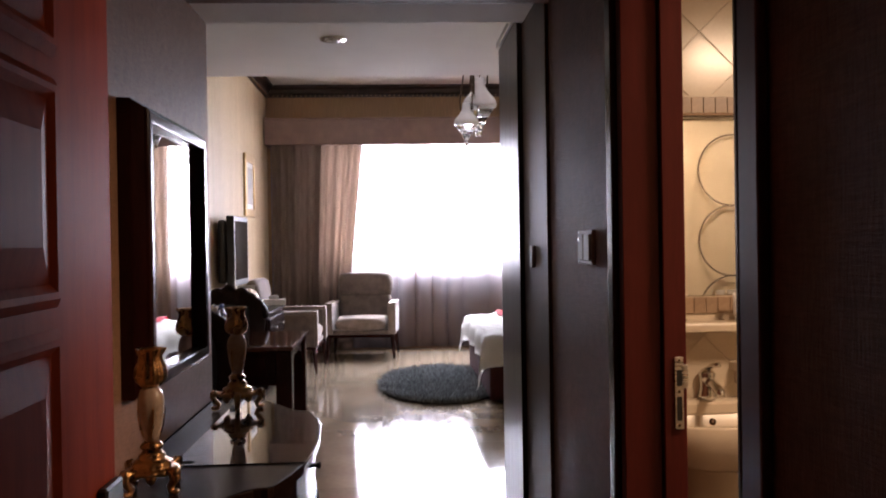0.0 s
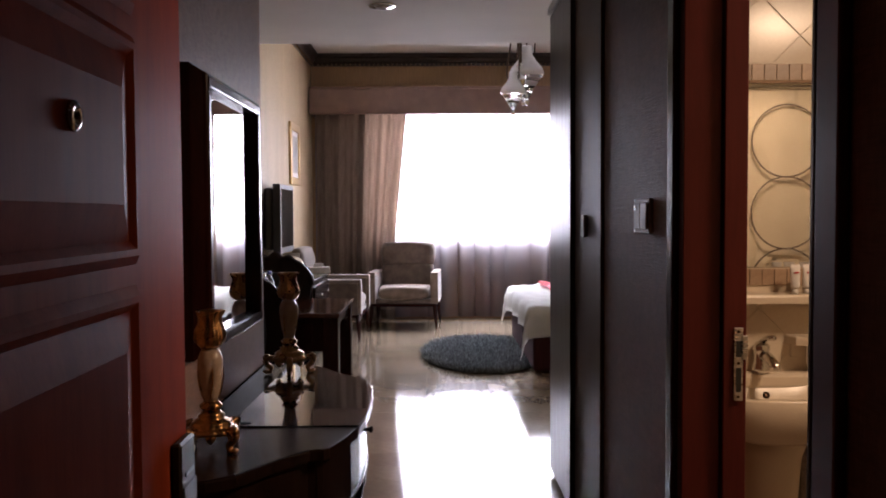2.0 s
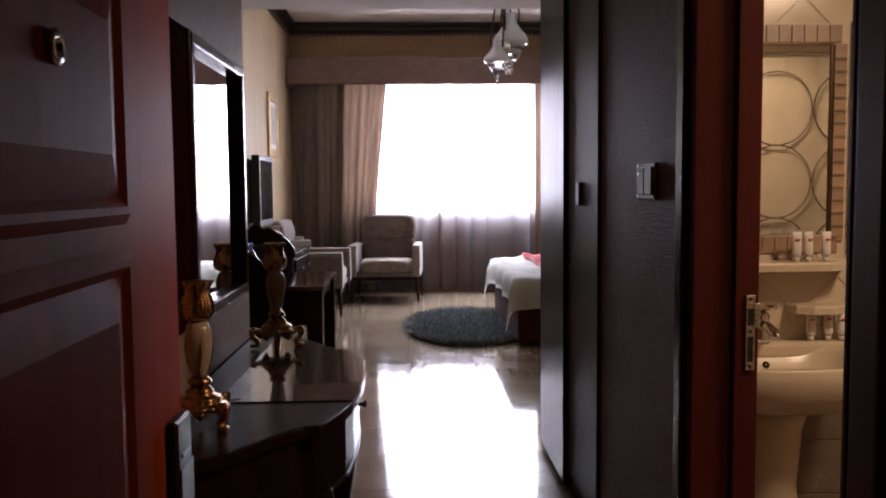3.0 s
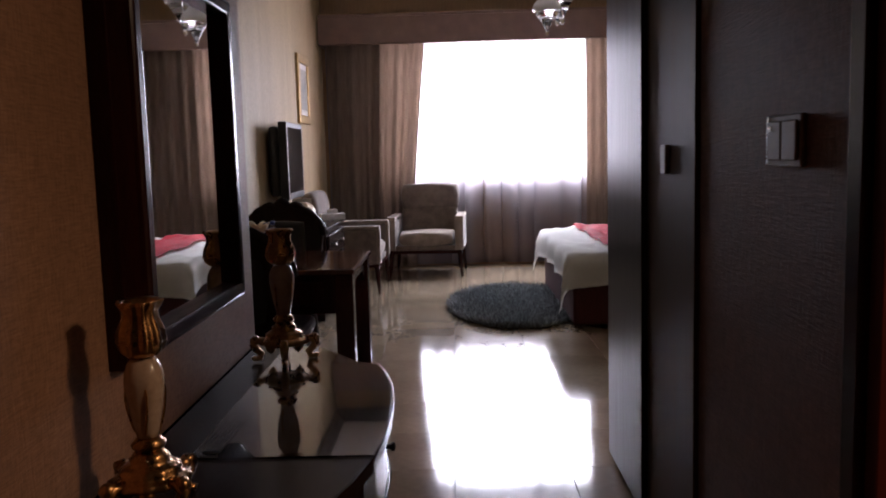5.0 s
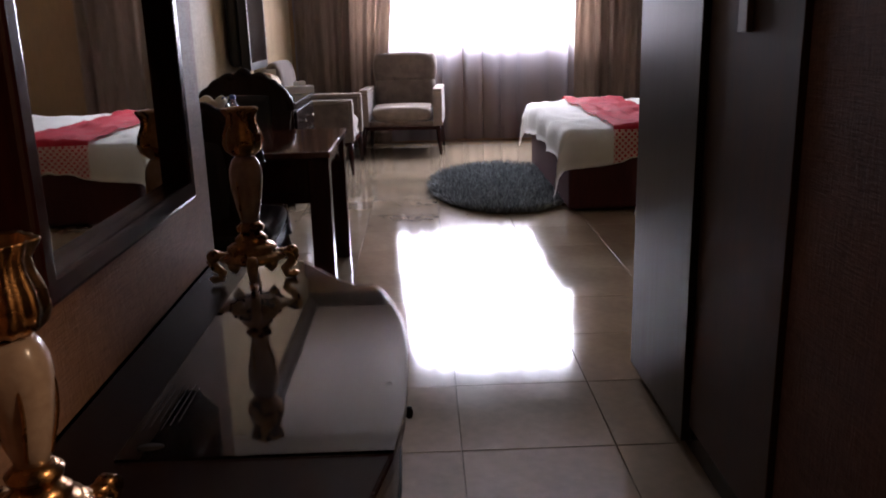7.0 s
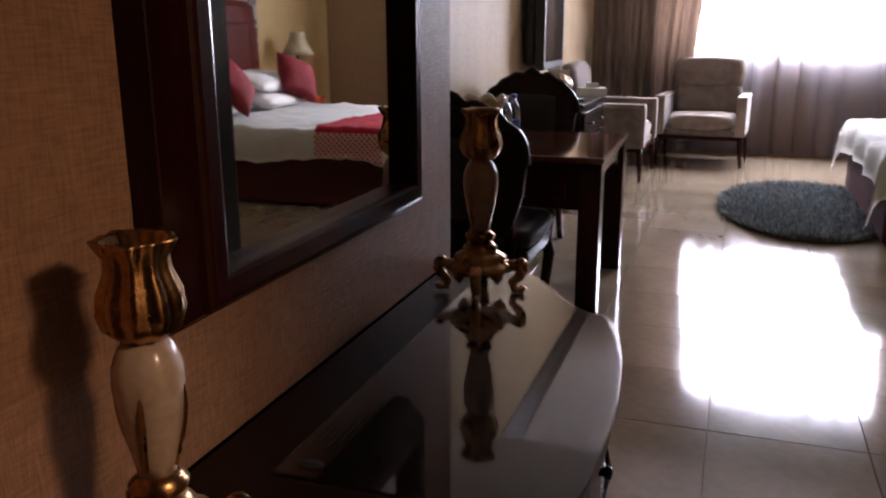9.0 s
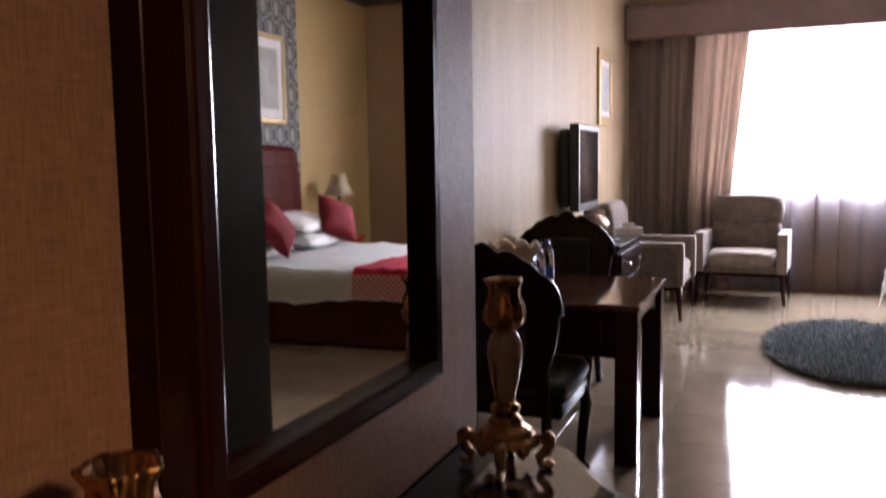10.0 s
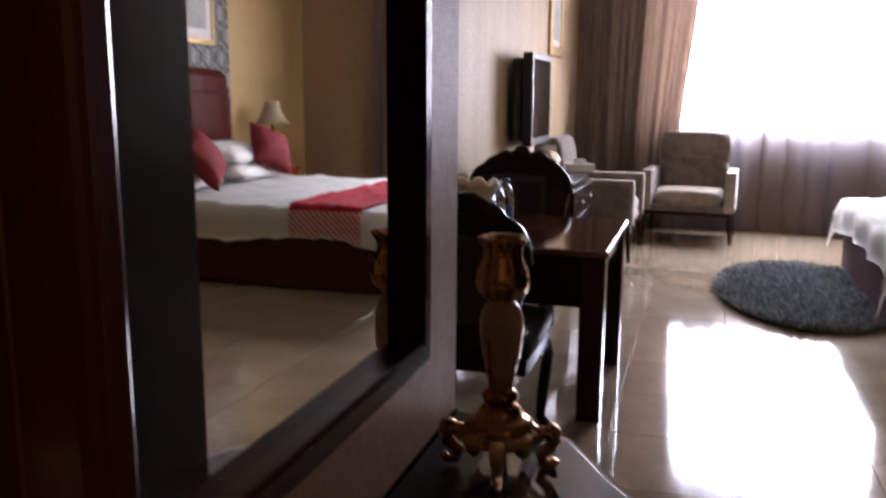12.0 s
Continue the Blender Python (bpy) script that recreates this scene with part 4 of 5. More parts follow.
b1 = bottle(pose(-0.965, 5.98, TZ))
copy_thing(b1, pose(-0.955, 6.11, TZ))
def ruffled_dish():
    """A footed bowl whose rim rises and falls in ten pointed ruffles."""
    bm = lathe([(0.05, 0), (0.055, 0.004), (0.045, 0.015), (0.06, 0.07), (0.10, 0.17), (0.124, 0.222), (0.132, 0.236), (0.120, 0.230), (0.095, 0.168), (0.055, 0.075)], 80)
    for v in bm.verts:
        up = max(0.0, (v.co.z - 0.12) / 0.12)
        ring = abs(math.sin(5 * math.atan2(v.co.y, v.co.x)))
        k = 1 + 0.07 * up * ring
        v.co.x, v.co.y, v.co.z = v.co.x * k, v.co.y * k, v.co.z + 0.026 * up * up * (ring - 0.5)
    return bm


single("scalloped_dish", ruffled_dish(), M_DISH, "cream scalloped dish standing on the table", "dish", at=pose(-1.08, 5.95, TZ))

# cabinet below the television
cab = thing("cabinet", "dark wooden cabinet with glass top and drawers", "cabinet")
part("body", boxes(((ROOM_L + 0.016, 8.02, 0.08), (-0.95, 9.02, 0.735)), bevel=0.006), M_BLACKWOOD, cab)
part("top", boxes(((ROOM_L + 0.016, 8.0, 0.736), (-0.93, 9.04, 0.765)), bevel=0.006), M_BLACKWOOD, cab)
part("glass_top", boxes(((ROOM_L + 0.02, 8.004, 0.766), (-0.934, 9.036, 0.772))), M_GLASS, cab)
part("plinth", boxes(((ROOM_L + 0.016, 8.05, 0.0), (-0.99, 8.99, 0.079))), M_BLACKWOOD, cab)
for k in range(3):
    z = 0.12 + 0.2 * k
    d = part("drawer", boxes(((-0.9495, 8.06, z), (-0.93, 8.98, z + 0.18)), bevel=0.005), M_BLACKWOOD, cab)
    for y in (8.3, 8.74):
        part("knob", moved(lathe([(0.006, 0), (0.006, 0.014), (0.015, 0.022), (0.012, 0.032), (0.002, 0.035)], 12), pose(-0.93, y, z + 0.09, 0, 90, 0)), M_CHROME, d)
tissue = thing("tissue_box", "white tissue box with a raised tissue", "tissue box", at=pose(-1.02, 8.88, 0.772, 0, 0, 20))
part("box", boxes(((-0.11, -0.06, 0), (0.11, 0.06, 0.06)), bevel=0.004), M_PAPER, tissue)
part("tissue", slab([(-0.05, -0.01), (0.05, -0.02), (0.045, 0.012), (-0.04, 0.02)], 0.0605, 0.10, 0.01), M_PAPER, tissue)
part("remote", boxes(((0, 0, 0), (0.05, 0.17, 0.02)), bevel=0.004), M_BLACKPLASTIC, None).name = "remote_control"
rc = bpy.data.objects["remote_control"]
rc.matrix_basis = pose(-1.10, 8.20, 0.772, 0, 0, -25)
tagged(rc, "black remote control lying on the cabinet", "remote control")
hamper = thing("gift_hamper", "crumpled gold foil hamper with pale paper on the cabinet", "hamper", at=pose(-1.24, 8.62, 0.772))


def crumpled(profile, seed, amount):
    """Turned outline pressed in and out into sharp uneven facets."""
    rnd = random.Random(seed)
    bm = lathe(profile, 15)
    for v in bm.verts:
        if v.co.z > 0.002:
            v.co += Vector((rnd.uniform(-1, 1), rnd.uniform(-1, 1), rnd.uniform(-0.6, 0.6))) * amount
    return bm


part("basket", lathe([(0.0, 0.0), (0.075, 0.0), (0.092, 0.022), (0.098, 0.052), (0.088, 0.055), (0.0, 0.050)], 24, lambda a, k: 1 + 0.03 * math.cos(18 * a)), M_WRAP, hamper)
part("wrapping", crumpled([(0.085, 0.045), (0.112, 0.075), (0.108, 0.115), (0.078, 0.150), (0.040, 0.172), (0.012, 0.180)], 4, 0.015), M_WRAP, hamper)
sheet = boxes(((-0.085, -0.003, 0.0), (0.085, 0.003, 0.21)), bevel=0.001)
part("paper", moved(sheet, pose(-0.03, 0.135, 0.004, 14, 0, 12)), M_PAPER, hamper, "pale folded paper standing behind the foil")


# chandelier of opal glass oil-lamp shades, hung from the bedroom ceiling
CHX, CHY = 0.90, 7.75
chandelier = thing("chandelier", "glass oil-lamp chandelier with opal shades and drops", "chandelier", at=pose(CHX, CHY, 0))
part("ceiling_rose", lathe([(0.07, CEIL_Z - 0.04), (0.08, CEIL_Z - 0.02), (0.08, CEIL_Z)], 20), M_BRONZE, chandelier)
part("rod", tube([(0, 0, CEIL_Z - 0.04), (0, 0, 2.64)], 0.010), M_BRONZE, chandelier)
part("hub", lathe([(0.01, 2.42), (0.035, 2.46), (0.05, 2.52), (0.03, 2.58), (0.045, 2.62), (0.012, 2.66)], 18), M_CHROME, chandelier)
for cx, cy, z, k in ((0.06, 0.08, 2.545, 1.32), (-0.075, -0.09, 2.37, 0.95), (0.04, 0.22, 2.50, 1.0)):
    part("arm", tube([(0.3 * cx, 0.3 * cy, 2.60), (0.7 * cx, 0.7 * cy, z + 0.02), (cx, cy, z + 0.02)], 0.009), M_CHROME, chandelier)
    at = Matrix.Translation((cx, cy, z)) @ Matrix.Scale(k, 4)
    part("shade", moved(lathe([(0.035, 0.20), (0.04, 0.14), (0.065, 0.10), (0.105, 0.055), (0.115, 0.02), (0.105, 0.0), (0.10, 0.004), (0.06, 0.10)], 22), at), M_OPAL, chandelier, "white opal glass shade")
    bowl_ = part("glass_font", moved(lathe([(0.012, -0.15), (0.02, -0.13), (0.045, -0.08), (0.08, -0.03), (0.098, -0.004), (0.03, 0.0)], 20), at), M_GLASS, chandelier, "clear glass bowl")
    part("drop", moved(lathe([(0.003, -0.19), (0.016, -0.178), (0.012, -0.165), (0.018, -0.158), (0.008, -0.151)], 10), at), M_CHROME, bowl_)
    for sx in (-0.05, 0.05):
        part("strap", tube([(cx + sx * k, cy, z + 0.14 * k), (cx + sx * 1.1 * k, cy, z + 0.22 * k), (cx * 0.6 + sx * 0.6, cy * 0.6, 2.92)], 0.007), M_BRONZE, chandelier)

# downlight in the lowered ceiling
dl = thing("downlight", "round recessed metal downlight in the ceiling", "downlight", at=pose(-0.14, 5.36, SOFFIT_Z))
part("ring", lathe([(0.052, -0.004), (0.075, -0.006), (0.08, 0.0), (0.05, 0.0)], 24), M_CHROME, dl)
part("reflector", lathe([(0.008, -0.012), (0.03, -0.02), (0.045, -0.006), (0.048, -0.001)], 20), M_STEEL, dl)


# ---- corridor things ----
# wardrobe: glossy end panel and doors, standing at the end of the right wall
ward = thing("wardrobe", "tall charcoal wardrobe with glossy doors", "wardrobe")
part("plinth", boxes(((RX, 3.605, 0), (RX + 0.58, R_END - 0.125, 0.08))), M_BLACKWOOD, ward)
part("body", boxes(((RX + 0.012, 3.605, 0.081), (RX + 0.58, R_END - 0.125, 2.36))), M_BLACKWOOD, ward)
d1 = part("door", boxes(((RX - 0.012, 3.612, 0.085), (RX + 0.0115, 4.178, 2.355)), bevel=0.002), M_WARDROBE, ward)
part("door", boxes(((RX - 0.033, 4.184, 0.03), (RX + 0.0115, R_END, 2.355)), bevel=0.002), M_LAMINATE, ward, "glossy charcoal door")
part("handle_plate", boxes(((RX - 0.028, 3.88, 1.255), (RX - 0.0125, 3.94, 1.345)), bevel=0.003), M_BROWNPLASTIC, d1)
part("cornice", boxes(((RX - 0.045, 3.61, 2.361), (RX + 0.58, R_END - 0.125, 2.40)), ((RX - 0.045, R_END - 0.125, 2.361), (RX + 0.01, R_END + 0.01, 2.40)), bevel=0.006), M_CEIL, ward, "white top moulding")

# double switch plate
sw = thing("switch_plate", "bronze double switch plate standing proud of the dark wall", "light switch")
part("plate", boxes(((RX - 0.012, 2.905, 1.290), (RX, 3.08, 1.394)), bevel=0.003), M_BROWNPLASTIC, sw)
part("edge_trim", boxes(((RX - 0.0135, 3.070, 1.292), (RX - 0.0122, 3.079, 1.392))), M_STEEL, sw, "bright metal edge")
for y in (2.915, 2.992):
    part("rocker", boxes(((RX - 0.019, y, 1.302), (RX - 0.0122, y + 0.070, 1.382)), bevel=0.003), M_BROWNPLASTIC, sw)
part("indicator", boxes(((RX - 0.0205, 3.035, 1.360), (RX - 0.0192, 3.052, 1.372)), bevel=0.0005), M_STEEL, sw)
single("wall_thermostat", boxes(((ROOM_L, 6.215, 1.46), (ROOM_L + 0.012, 6.315, 1.60)), bevel=0.004, seg=2), M_WHITEPLASTIC, "white thermostat plate on the beige wall", "thermostat")

# entry door leaf, standing open
HX, HY, TH = -0.21, 0.935, -1.0
leaf = thing("entry_door", "open mahogany entry door with raised panels", "door", at=pose(HX, HY, 0, 0, 0, 90 - TH))
W = 0.857
part("leaf", boxes(((0, 0, 0.01), (W, 0.042, 2.07)), bevel=0.002), M_DOORWOOD, leaf)


def raised(lo_x, hi_x, lo_z, hi_z, y, sgn):
    """A raised field with a sloping border, on the door's face."""
    bm = bmesh.new()
    rings = []
    for inset, out in ((0, 0.001), (0.012, 0.010), (0.02, 0.010), (0.03, 0.003), (0.075, 0.014)):
        rings.append([bm.verts.new((x, y + sgn * out, z)) for x, z in ((lo_x + inset, lo_z + inset), (hi_x - inset, lo_z + inset), (hi_x - inset, hi_z - inset), (lo_x + inset, hi_z - inset))])
    for a, b in zip(rings, rings[1:]):
        for i in range(4):
            bm.faces.new((a[i], a[(i + 1) % 4], b[(i + 1) % 4], b[i]))
    bm.faces.new(rings[-1])
    return bm


for z0, z1 in ((0.20, 1.262), (1.288, 1.575), (1.60, 1.95)):
    part("raised_panel", raised(0.12, W - 0.215, z0, z1, 0.0, -1), M_DOORWOOD, leaf)
part("peephole", moved(lathe([(0.006, 0), (0.006, 0.004), (0.011, 0.006), (0.016, 0.004), (0.016, 0.0)], 18), pose(0.424, -0.0145, 1.45, 90, 0, 0)), M_CHROME, leaf, "chrome peephole")
lock = part("lock_plate", boxes(((W - 0.085, -0.016, 0.81), (W - 0.012, -0.0005, 1.02)), bevel=0.004), M_LOCK, leaf, "dark bronze card lock plate")
part("card_slot", boxes(((W - 0.070, -0.0185, 0.968), (W - 0.027, -0.0162, 0.974)), bevel=0.0008), M_BLACKPLASTIC, lock)
part("cover_plate", boxes(((W - 0.081, -0.019, 0.895), (W - 0.016, -0.0162, 0.955)), bevel=0.001), M_LOCK, lock)
part("lever", merged(tube([(W - 0.05, -0.015, 0.86), (W - 0.05, -0.06, 0.86)], 0.011), tube([(W - 0.05, -0.055, 0.86), (W - 0.09, -0.062, 0.86), (W - 0.17, -0.062, 0.858)], 0.010)), M_BRONZE, lock)
part("latch_front", boxes(((W + 0.0005, 0.010, 0.81), (W + 0.003, 0.034, 1.01)), bevel=0.0005), M_STEEL, leaf)
for z in (0.25, 1.05, 1.85):
    part("hinge", tube([(-0.004, 0.046, z - 0.05), (-0.004, 0.046, z + 0.05)], 0.007), M_STEEL, leaf)

# mirror with wide stepped frame
MY0, MY1, MZ0, MZ1 = 2.792, 3.525, 0.950, 1.766
mirror = thing("wall_mirror", "wall mirror in wide dark wooden frame", "mirror")


def frame_bar(a, b, inward, up):
    """A moulded frame bar from a to b, mitred at both ends; inward points to the glass."""
    bm = bmesh.new()
    a, b, n = Vector(a), Vector(b), Vector(inward)
    along = (b - a).normalized()
    prof = [(0.0, 0.0), (0.0, 0.034), (0.0015, 0.0375), (0.004, 0.039), (0.022, 0.066), (0.0245, 0.074), (0.029, 0.078), (0.034, 0.080), (0.056, 0.080), (0.0615, 0.0785), (0.063, 0.075), (0.063, 0.0)]
    r1 = [bm.verts.new(a + n * d + along * d + Vector((h, 0, 0))) for d, h in prof]
    r2 = [bm.verts.new(b + n * d - along * d + Vector((h, 0, 0))) for d, h in prof]
    for i in range(len(prof)):
        j = (i + 1) % len(prof)
        bm.faces.new((r1[i], r1[j], r2[j], r2[i]))
    return bm


P = [(LX + 0.001, MY0, MZ0), (LX + 0.001, MY1, MZ0), (LX + 0.001, MY1, MZ1), (LX + 0.001, MY0, MZ1)]
for i, n in enumerate(((0, 0, 1), (0, -1, 0), (0, 0, -1), (0, 1, 0))):
    part("frame", frame_bar(P[i], P[(i + 1) % 4], n, 0), M_DARKWOOD, mirror)
part("mirror_glass", boxes(((LX + 0.002, MY0 + 0.0635, MZ0 + 0.0635), (LX + 0.053, MY1 - 0.0635, MZ1 - 0.0635))), M_MIRROR, mirror, "silvered mirror glass")


# console with serpentine glass-covered top
CZ, CY = 0.752, 3.12


def console_outline(grow=0.0):
    half = [(0.032, 0.0), (0.029, 0.13), (0.017, 0.26), (-0.006, 0.37), (-0.024, 0.43), (-0.037, 0.468), (-0.050, 0.483), (-0.066, 0.482), (-0.085, 0.487), (-0.115, 0.520),
            (-0.150, 0.570), (-0.185, 0.628), (-0.225, 0.690), (-0.285, 0.732), (-0.370, 0.757), (-0.4595, 0.768)]
    far = [(-0.08 + dx + grow * (0.6 if dx > -0.06 else 0.3), CY + dy + grow * 0.8 * (dy > 0.3)) for dx, dy in half]
    near = [(x, 2 * CY - y) for x, y in far[1:]]
    return [(LX + 0.002, far[-1][1])] + far[::-1] + near + [(LX + 0.002, near[-1][1])]


console = thing("console_table", "dark serpentine console table with glass top", "console table")
part("top", slab(console_outline(0.0), CZ - 0.033, CZ - 0.0045, 0.006), M_BLACKWOOD, console)
sheet = [(-0.430, 2.868), (-0.430, 3.865)] + [p for p in console_outline(0.003) if p[0] > -0.36 and p[1] > 2.875] + [(-0.062, 2.868)]
part("glass_top", slab(sheet, CZ - 0.004, CZ, 0.001), M_GLASS, console, "clear glass sheet on the top")
part("maker_sticker", moved(lathe([(0.001, 0), (0.019, 0), (0.018, 0.0008), (0.001, 0.001)], 20), Matrix.Translation((-0.392, 2.900, CZ + 0.0003)) @ Matrix.Diagonal((1, 0.6, 1, 1))), M_FAINTPRINT, console, "dark oval sticker")
for k in range(6):
    part("print_line", boxes(((-0.420 + 0.009 * k, 2.95 + 0.012 * (k % 3), CZ + 0.0001), (-0.4188 + 0.009 * k, 3.11 - 0.02 * (k % 2), CZ + 0.0004))), M_FAINTPRINT, console, "faint pale print")
ap = part("apron", slab(console_outline(-0.035), CZ - 0.20, CZ - 0.036), M_BLACKWOOD, console)
part("apron_bead", slab(console_outline(-0.028), CZ - 0.213, CZ - 0.2005, 0.004), M_BLACKWOOD, console)
part("knob", moved(lathe([(0.006, 0), (0.006, 0.014), (0.011, 0.020), (0.010, 0.026), (0.002, 0.028)], 14), pose(-0.070, CY + 0.03, CZ - 0.085, 0, 90, 0)), M_BLACKWOOD, ap)
for x, y, d in ((-0.15, CY + 0.40, 1), (-0.15, CY - 0.40, -1), (-0.47, CY + 0.66, 1), (-0.47, CY - 0.66, -1)):
    part("leg", tube([(x, y, CZ - 0.20), (x + 0.025, y + 0.02 * d, CZ - 0.30), (x - 0.005, y, CZ - 0.50), (x - 0.015, y - 0.01 * d, CZ - 0.70), (x + 0.015, y + 0.015 * d, 0.0)], 0.038, 10, lambda k: 1.15 - 0.65 * k), M_BLACKWOOD, console)


SLIM = Matrix.Diagonal((0.97, 0.97, 1.01, 1.0))


def candlestick(at, label):
    """Gilt candlestick: three-legged scrolled base, cream vase body, tulip cup."""
    ob = thing("candlestick", label, "candlestick", "pair of candlesticks on the console", at=at)
    part("base", lathe([(0.030, 0.045), (0.060, 0.050), (0.066, 0.058), (0.055, 0.066), (0.047, 0.070), (0.050, 0.078), (0.040, 0.086), (0.030, 0.090), (0.033, 0.098), (0.026, 0.106), (0.022, 0.112)], 40,
                       lambda a, k: 1 + 0.06 * (1 - k) * math.cos(12 * a)), M_GOLD, ob)
    for i in range(4):
        a = radians(45 + 90 * i)
        c, s = math.cos(a), math.sin(a)
        pts = [(0.050, 0.058), (0.072, 0.062), (0.082, 0.050), (0.074, 0.034), (0.062, 0.022), (0.066, 0.008), (0.080, 0.006), (0.084, 0.014)]
        part("scroll_foot", tube([(r * c, r * s, z) for r, z in pts], 0.0095, 8, lambda k: 1.25 - 0.45 * k), M_GOLD, ob)
        part("scroll_curl", moved(lathe([(0.002, -0.009), (0.013, -0.008), (0.014, 0.008), (0.002, 0.009)], 14), pose(0.077 * c, 0.077 * s, 0.062, 90, 0, math.degrees(a))), M_GOLD, ob)
        part("apron_leaf", moved(lathe([(0.002, -0.02), (0.012, -0.008), (0.014, 0.004), (0.004, 0.014)], 10), pose(0.050 * math.cos(a + 0.785), 0.050 * math.sin(a + 0.785), 0.048)), M_GOLD, ob)
    part("neck_ring", lathe([(0.020, 0.1125), (0.027, 0.116), (0.029, 0.122), (0.022, 0.128), (0.019, 0.131)], 24), M_GOLD, ob)
    body = part("vase_body", lathe([(0.018, 0.1315), (0.020, 0.142), (0.026, 0.162), (0.031, 0.186), (0.0335, 0.205), (0.032, 0.220), (0.026, 0.232), (0.020, 0.238)], 40,
                            lambda a, k: 1 + 0.045 * abs(math.sin(2 * a))), M_CREAM, ob, "cream enamelled body")
    for i in range(4):
        a0 = radians(90 * i)
        pts = []
        for k in range(13):
            v = k / 12
            z = 0.138 + 0.094 * v
            r = 0.0195 + 0.0145 * math.sin(math.pi * min(1, v * 1.02)) ** 0.9 * (0.75 + 0.35 * v)
            a = a0 + 0.22 * math.sin(math.pi * v)
            pts.append((r * math.cos(a), r * math.sin(a), z))
        part("gilt_vine", tube(pts, 0.0022, 6), M_GOLD, body)
    part("cup", lathe([(0.014, 0.2385), (0.024, 0.241), (0.036, 0.250), (0.0405, 0.262), (0.038, 0.278), (0.030, 0.295), (0.029, 0.305), (0.036, 0.318), (0.037, 0.321), (0.030, 0.319), (0.022, 0.300), (0.012, 0.29)], 64,
                      lambda a, k: 1 + 0.055 * math.cos(10 * a) * (1 if k < 0.75 else 0.5) + (0.07 * math.cos(5 * a) if k > 0.55 and k < 0.85 else 0)), M_GOLD, ob, "fluted gilt tulip cup")
    for o in ob.children_recursive:
        o.data.transform(SLIM)
        for v in o.data.vertices:
            wide = float(np.interp(v.co.z, (0.0, 0.085, 0.112, 0.132, 0.16), (1.07, 1.07, 1.05, 1.03, 1.0)))
            v.co.x, v.co.y = v.co.x * wide, v.co.y * wide
            v.co.z = float(np.interp(v.co.z, (0.0, 0.113, 0.132, 0.2405, 0.3242), (0.0, 0.104, 0.126, 0.262, 0.360)))
    return ob


cs = candlestick(pose(-0.419, 2.648, CZ - 0.0045, 0, 0, 12), "gilt and cream candlestick with fluted tulip cup")
copy_thing(cs, pose(-0.397, 3.668, CZ, 0, 0, 55) @ Matrix.Scale(1.06, 4))

# ---- bathroom things ----
basin = thing("wash_basin", "white porcelain pedestal wash basin", "wash basin")


def bowl():
    bm = bmesh.new()
    n = 40
    prof = [(0.42, 0.50, -0.175), (0.72, 0.76, -0.150), (0.92, 0.92, -0.105), (0.985, 0.985, -0.05), (1.0, 1.0, -0.005), (0.985, 0.985, 0.0), (0.90, 0.88, 0.0), (0.86, 0.82, -0.02), (0.70, 0.62, -0.10), (0.3, 0.25, -0.14)]
    rings = []
    for kx, ky, z in prof:
        ring = []
        for i in range(n):
            a = 2 * math.pi * i / n
            c, s = math.cos(a), math.sin(a)
            x = 0.31 * kx * math.copysign(abs(c) ** 0.55, c)
            y = (0.24 * ky if s < 0 else 0.20 * ky) * math.copysign(abs(s) ** (0.9 if s < 0 else 0.5), s)
            ring.append(bm.verts.new((1.33 + x, 3.35 + y, 0.755 + z)))
        rings.append(ring)
    for a, b in zip(rings, rings[1:]):
        for i in range(n):
            bm.faces.new((a[i], a[(i + 1) % n], b[(i + 1) % n], b[i]))
    bm.faces.new(list(reversed(rings[0])))
    bm.faces.new(rings[-1])
    return smooth(bm)


bw = part("bowl", bowl(), M_PORCELAIN, basin)
part("pedestal", moved(lathe([(0.13, 0.0), (0.12, 0.06), (0.095, 0.3), (0.11, 0.50), (0.14, 0.59)], 24), pose(1.33, 3.42, 0)), M_PORCELAIN, basin)
part("overflow_hole", moved(lathe([(0.001, 0), (0.012, 0), (0.013, 0.003), (0.002, 0.004)], 16), pose(1.35, 3.493, 0.692, 62, 0, 0)), M_BRONZE, bw)
part("back_ledge", boxes(((1.04, 3.50, 0.71), (1.66, BY1, 0.77)), bevel=0.015, seg=2), M_PORCELAIN, basin)
tap = thing("tap", "chrome single-lever basin tap", "tap", at=pose(1.345, 3.53, 0.77) @ Matrix.Scale(1.3, 4))
part("tap_body", lathe([(0.026, 0), (0.026, 0.01), (0.021, 0.03), (0.021, 0.060), (0.024, 0.072), (0.015, 0.084)], 18), M_CHROME, tap)
part("spout", tube([(0, 0, 0.045), (0, -0.05, 0.05), (0, -0.10, 0.034), (0, -0.105, 0.022)], 0.013), M_CHROME, tap)
part("lever", tube([(0, 0.005, 0.083), (0.006, -0.03, 0.10), (0.012, -0.06, 0.104)], 0.007), M_CHROME, tap)
shelf = single("porcelain_shelf", slab([(0.98, BY1 - 0.001), (0.98, BY1 - 0.10), (1.05, BY1 - 0.13), (1.55, BY1 - 0.13), (1.63, BY1 - 0.10), (1.65, BY1 - 0.001)], 1.03, 1.06, 0.008), M_PORCELAIN, "white porcelain shelf below the mirror", "shelf")


